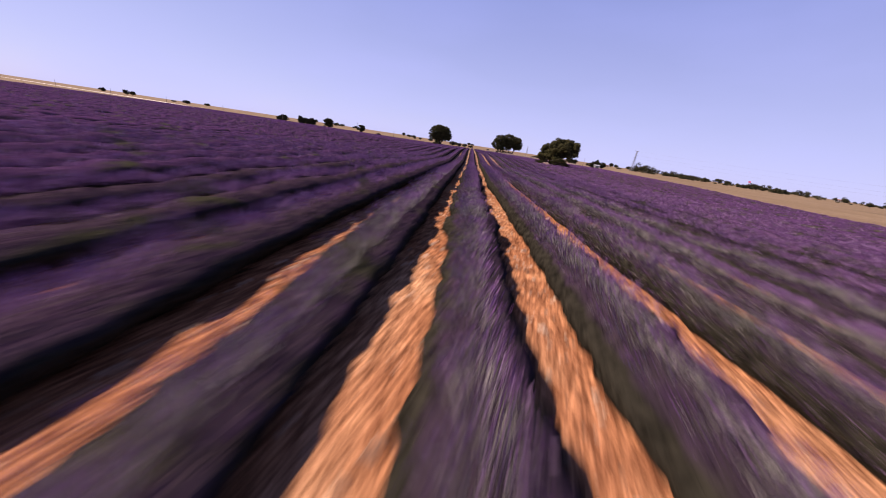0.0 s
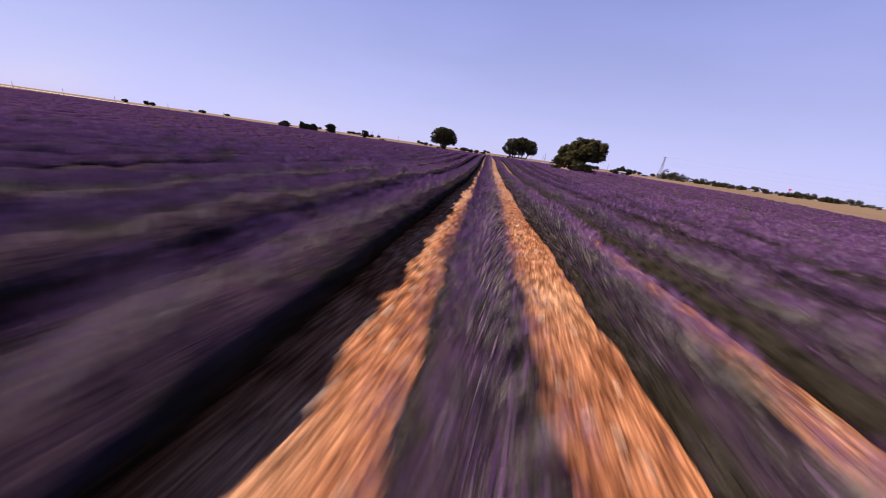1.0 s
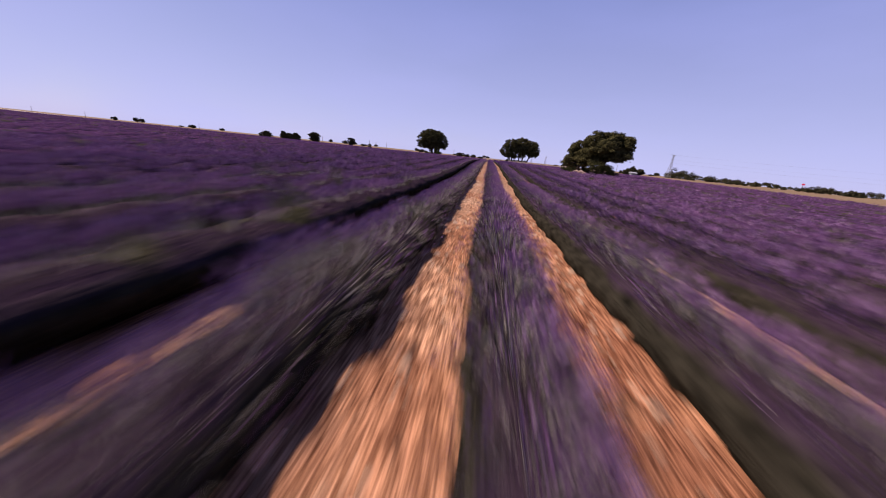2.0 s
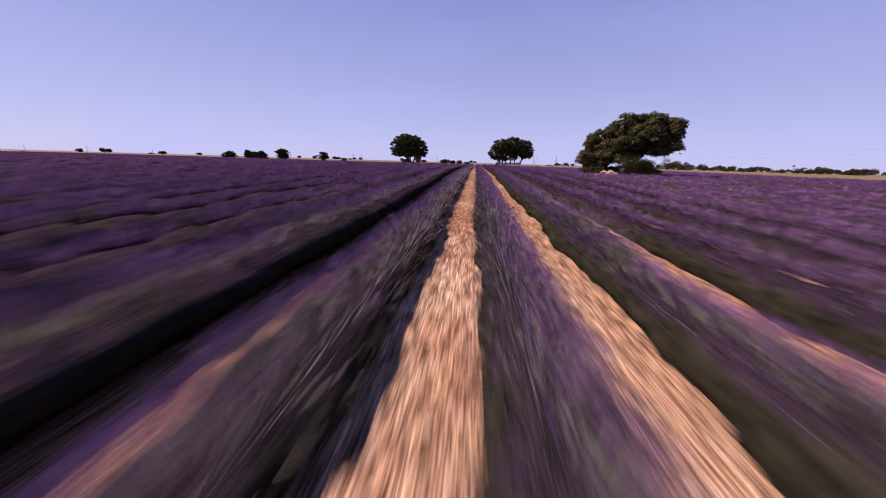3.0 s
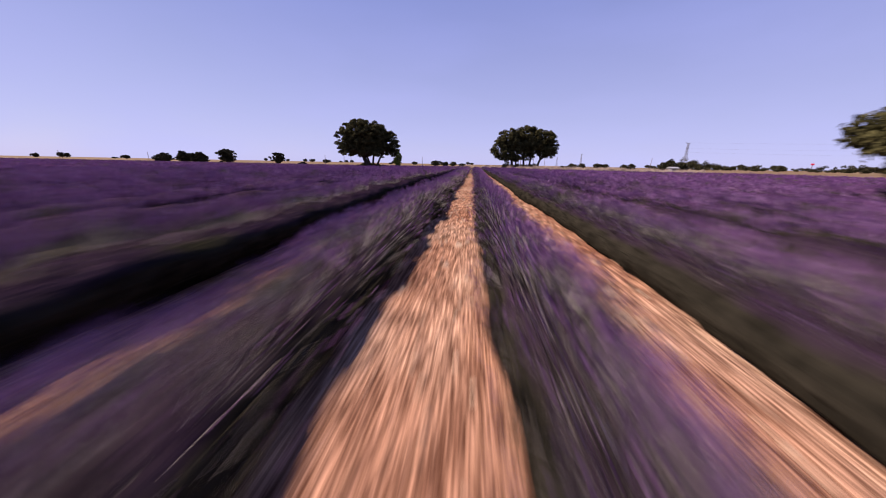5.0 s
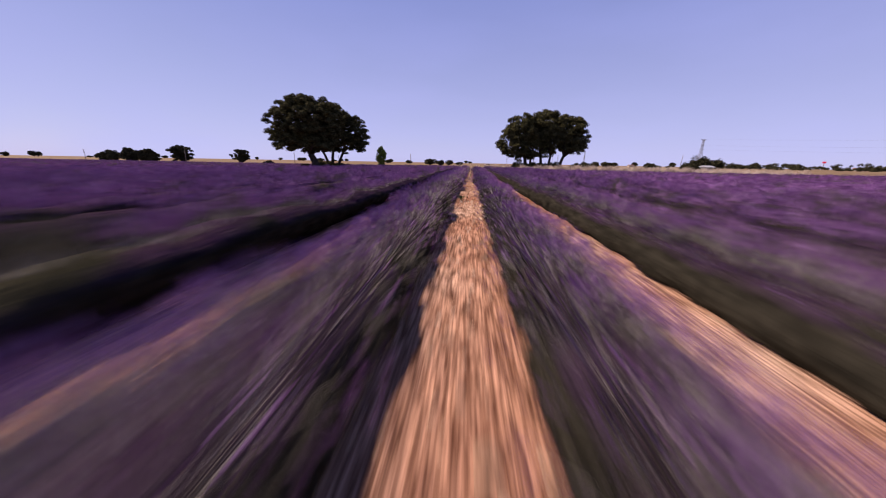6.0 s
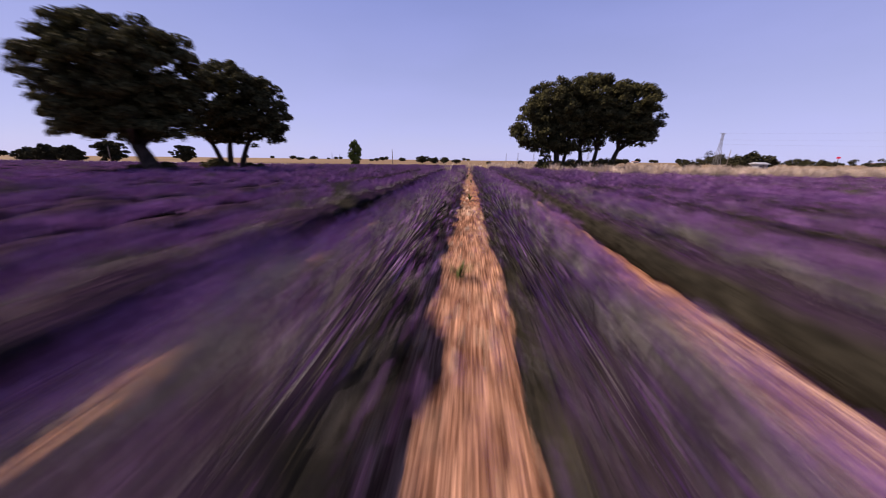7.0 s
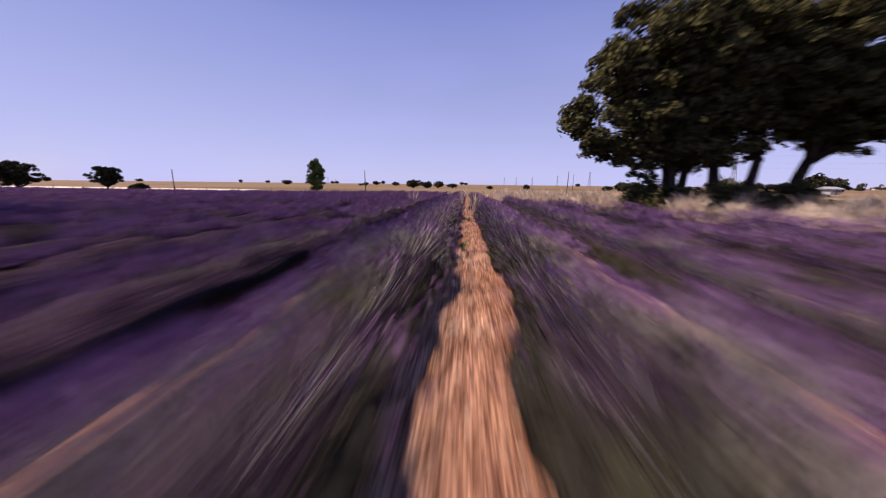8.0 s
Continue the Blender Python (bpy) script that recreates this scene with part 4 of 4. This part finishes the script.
def build_hamlet():
    for q, (x, y, w, d, h, t) in enumerate([(162.4, 312.3, 7, 5, 2.0, -10), (109.7, 326.5, 7, 5, 1.8, 8), (215.0, 292.0, 8, 5, 2.2, -20), (243.0, 278.8, 7, 5, 2.2, -30), (281.2, 257.2, 12, 6, 2.5, -25), (298.2, 250.4, 7, 5, 2.5, -35)]):
        house(2 * x, 2 * y - 100, w, d, h, t, q, "small pale plastered farm house far off")
    house(62.0, 178.2, 2.4, 1.8, 0.95, 15, 9, "small grey shed in front of a dark tree", SHED)
    root = thing("road_sign", pose(373, 464, 0, 0, 0, -35), "tall red sign tower far across the plain", "sign")
    part("mast", mesh_of("mast", *tube([(0, 0, 0), (0, 0, 7.2)], [0.35, 0.3], 8), [STEEL], True), root)
    part("board", mesh_of("board", *box(0, 0, 8.0, 2.6, 0.9, 1.7), [RED]), root, "plain red board")


def build_track():
    """The white gravel track behind the headland, and its low marker posts."""
    n = 60
    verts, faces = [], []
    for q in range(n + 1):
        x = -420 + 380 * q / n
        y = 176 + 1.0 * math.sin(q * 0.4) + max(0, (-120 - x)) * 0.12
        verts += [(x, y - 2.2, land(x, y - 2.2) + 0.05), (x, y + 2.2, land(x, y + 2.2) + 0.12)]
    for q in range(n):
        faces.append((2 * q, 2 * q + 2, 2 * q + 3, 2 * q + 1))
    tagged(new("track", mesh_of("track", verts, faces, [GRAVEL])), "white gravel farm track behind the field", "track", kind="structure")
    for q in range(14):
        p = new("marker_post", mesh_of("marker_post", *tube([(0, 0, -0.05), (0, 0, 0.55), (0, 0, 0.6)], [0.06, 0.055, 0.03], 6), [WOOD]))
        p.matrix_basis = pose(-22 - 6 * q, 171.5, land(-22 - 6 * q, 171.5))
        tagged(p, "short dark wooden marker post beside the track", "post", "posts beside the track")


def grass_mesh(spots, rng, h0, h1, blades, mat, heads=True, spread=0.12, sloping=False):
    """Tufts of dry grass: thin bent blades, some with a feathery head."""
    n = len(spots) * blades
    base = np.repeat(np.array(spots), blades, 0) + rng.normal(0, spread, (n, 2))
    h = rng.uniform(h0, h1, n)
    if sloping:
        h *= 0.55 + 0.5 * np.sin(base[:, 0] * 1.9 + np.sin(base[:, 1] * 1.3) * 2) ** 2 + 0.15 * np.sin(base[:, 1] * 2.3)
    lean = rng.normal(0, 0.22, (n, 2)) * h[:, None]
    a = rng.uniform(0, 6.28, n)
    side = np.stack([np.cos(a), np.sin(a), np.zeros(n)], 1) * 0.006
    z = lie(base[:, 1]) - 0.02 if sloping else np.zeros(n)
    p0 = np.concatenate([base, z[:, None]], 1)
    p1 = np.concatenate([base + lean * 0.35, (z + h * 0.6)[:, None]], 1)
    p2 = np.concatenate([base + lean, (z + h)[:, None]], 1)
    wide = np.where(rng.random(n) < (0.35 if heads else 0.0), 2.6, 0.8)[:, None]
    v = np.stack([p0 - side, p0 + side, p1 + side, p1 - side, p1 * 0.3 + p2 * 0.7 + side * wide, p1 * 0.3 + p2 * 0.7 - side * wide, p2], 1).reshape(-1, 3)
    i = np.arange(n) * 7
    f = [tuple(q) for q in np.stack([i, i + 1, i + 2, i + 3], 1).tolist()] + [tuple(q) for q in np.stack([i + 3, i + 2, i + 4, i + 5], 1).tolist()] + [tuple(q) for q in np.stack([i + 5, i + 4, i + 6], 1).tolist()]
    return mesh_of("dry_grass", v, f, [mat])


def build_dry_grass():
    rng = np.random.default_rng(88)
    # the straw-coloured ground round the grove, a sheet of its own just over the soil
    verts, faces = [], []
    for q, x in enumerate(np.linspace(1.9, FIELD_X1 + 0.9, 30)):
        y0 = float(np.interp(x, (1.9, 3.0, 8.6, 22.0, FIELD_X1 + 1), (138.2, 136.2, 124.5, 124.4, 124.4)))
        verts += [(x, y, land(x, y) + 0.012) for y in np.linspace(y0, FIELD_Y1 + 0.9, 24)]
        faces += [(24 * q + r, 24 * q + r + 24, 24 * q + r + 25, 24 * q + r + 1) for r in range(23) if q < 29]
    tagged(new("dry_verge", mesh_of("dry_verge", verts, faces, [LAND])), "straw-coloured dry verge round the oak grove", "ground", kind="structure")
    spots = []
    while len(spots) < 2800:
        x = 2.5 + 33 * rng.random() ** 1.5
        y = row_end(x) - 0.3 + 13 * rng.random() ** 1.4
        spots.append((x, y))
    for _ in range(1500):           # it stands thickest along the ends of the rows
        x = 2.2 + 22 * rng.random() ** 1.3
        spots.append((x, row_end(x) - 0.2 + abs(rng.normal(0, 0.9))))
    tagged(new("dry_grass", grass_mesh(spots, rng, 0.4, 0.95, 14, STRAW, sloping=True)), "tall bleached dry grass round the oak grove", "grass", kind="stuff")
    # single wisps between the rows
    for q, (x, y) in enumerate([(-1.0, 118.7), (0.26, 130.8), (-0.3, 135.0), (1.0, 138.0), (-2.3, 132.0), (-1.2, 140.0)]):
        tuft = new("grass_tuft", grass_mesh([(0.0, 0.0)] * 3, rng, 0.7, 1.0, 9, STRAW, True, 0.05))
        tuft.matrix_basis = pose(x, y, land(x, y))
        tagged(tuft, "wisp of bleached grass among the lavender", "grass", "grass wisps in the rows")


def weed_mesh(rng):
    """One small plant: bent leaves that spring from a single crown."""
    verts, faces = [(0, 0, 0.0)], []
    for q in range(16):
        a, r, h = rng.uniform(0, 6.28), rng.uniform(0.05, 0.17), rng.uniform(0.05, 0.2)
        c, d = math.cos(a), math.sin(a)
        o = len(verts)
        verts += [(c * r * 0.5 - d * 0.018, d * r * 0.5 + c * 0.018, h * 0.8), (c * r * 0.5 + d * 0.018, d * r * 0.5 - c * 0.018, h * 0.8), (c * r, d * r, h)]
        faces += [(0, o + 1, o), (o, o + 1, o + 2)]
    return mesh_of("weed", verts, faces, [WEED])


def build_weeds():
    rng = np.random.default_rng(91)
    for q, (x, y) in enumerate([(0.05, 112.0), (0.12, 118.5), (-0.08, 124.0), (0.05, 128.5), (-0.15, 96.0), (0.1, 133.5), (-0.05, 106.3)]):
        w = new("weed", weed_mesh(rng))
        w.matrix_basis = pose(x, y, land(x, y))
        tagged(w, "small green weed on the bare soil", "weed", "weeds between the rows")


def build_clods():
    """Clods and pebbles that lie loose on the bare strips."""
    rng = np.random.default_rng(93)
    n = 20000
    k = rng.integers(-4, 3, n)
    yy = rng.uniform(4, 150, n)
    p = np.stack([k * 1.5 + rng.normal(0, 0.2, n), yy, lie(yy)], 1)
    s = rng.uniform(0.007, 0.024, n) * np.where(rng.random(n) < 0.10, 1.9, 1.0)
    shape = np.array([(-1, -0.8, 0), (1.1, -0.9, 0), (0.9, 1, 0), (-1, 0.9, 0), (-0.4, -0.3, 0.9), (0.5, 0.4, 1.1)])
    v = (shape[None] * s[:, None, None] * rng.uniform(0.7, 1.35, (n, 6, 3)) + p[:, None]).reshape(-1, 3)
    f = np.array([(0, 1, 4), (1, 2, 5), (1, 5, 4), (2, 3, 5), (3, 4, 5), (3, 0, 4)])
    f = (f[None] + (np.arange(n) * 6)[:, None, None]).reshape(-1, 3)
    tagged(new("soil_clods", mesh_of("soil_clods", v, f, [CLOD])), "loose reddish soil clods and pebbles", "soil", kind="stuff")


build_ground()
build_track()
build_rows()
build_big_oaks()
build_undergrowth()
build_stones()
build_far_trees(build_edge_trees())
build_far_woods()
build_poles()
build_pylons()
build_hamlet()
build_dry_grass()
build_weeds()
build_clods()
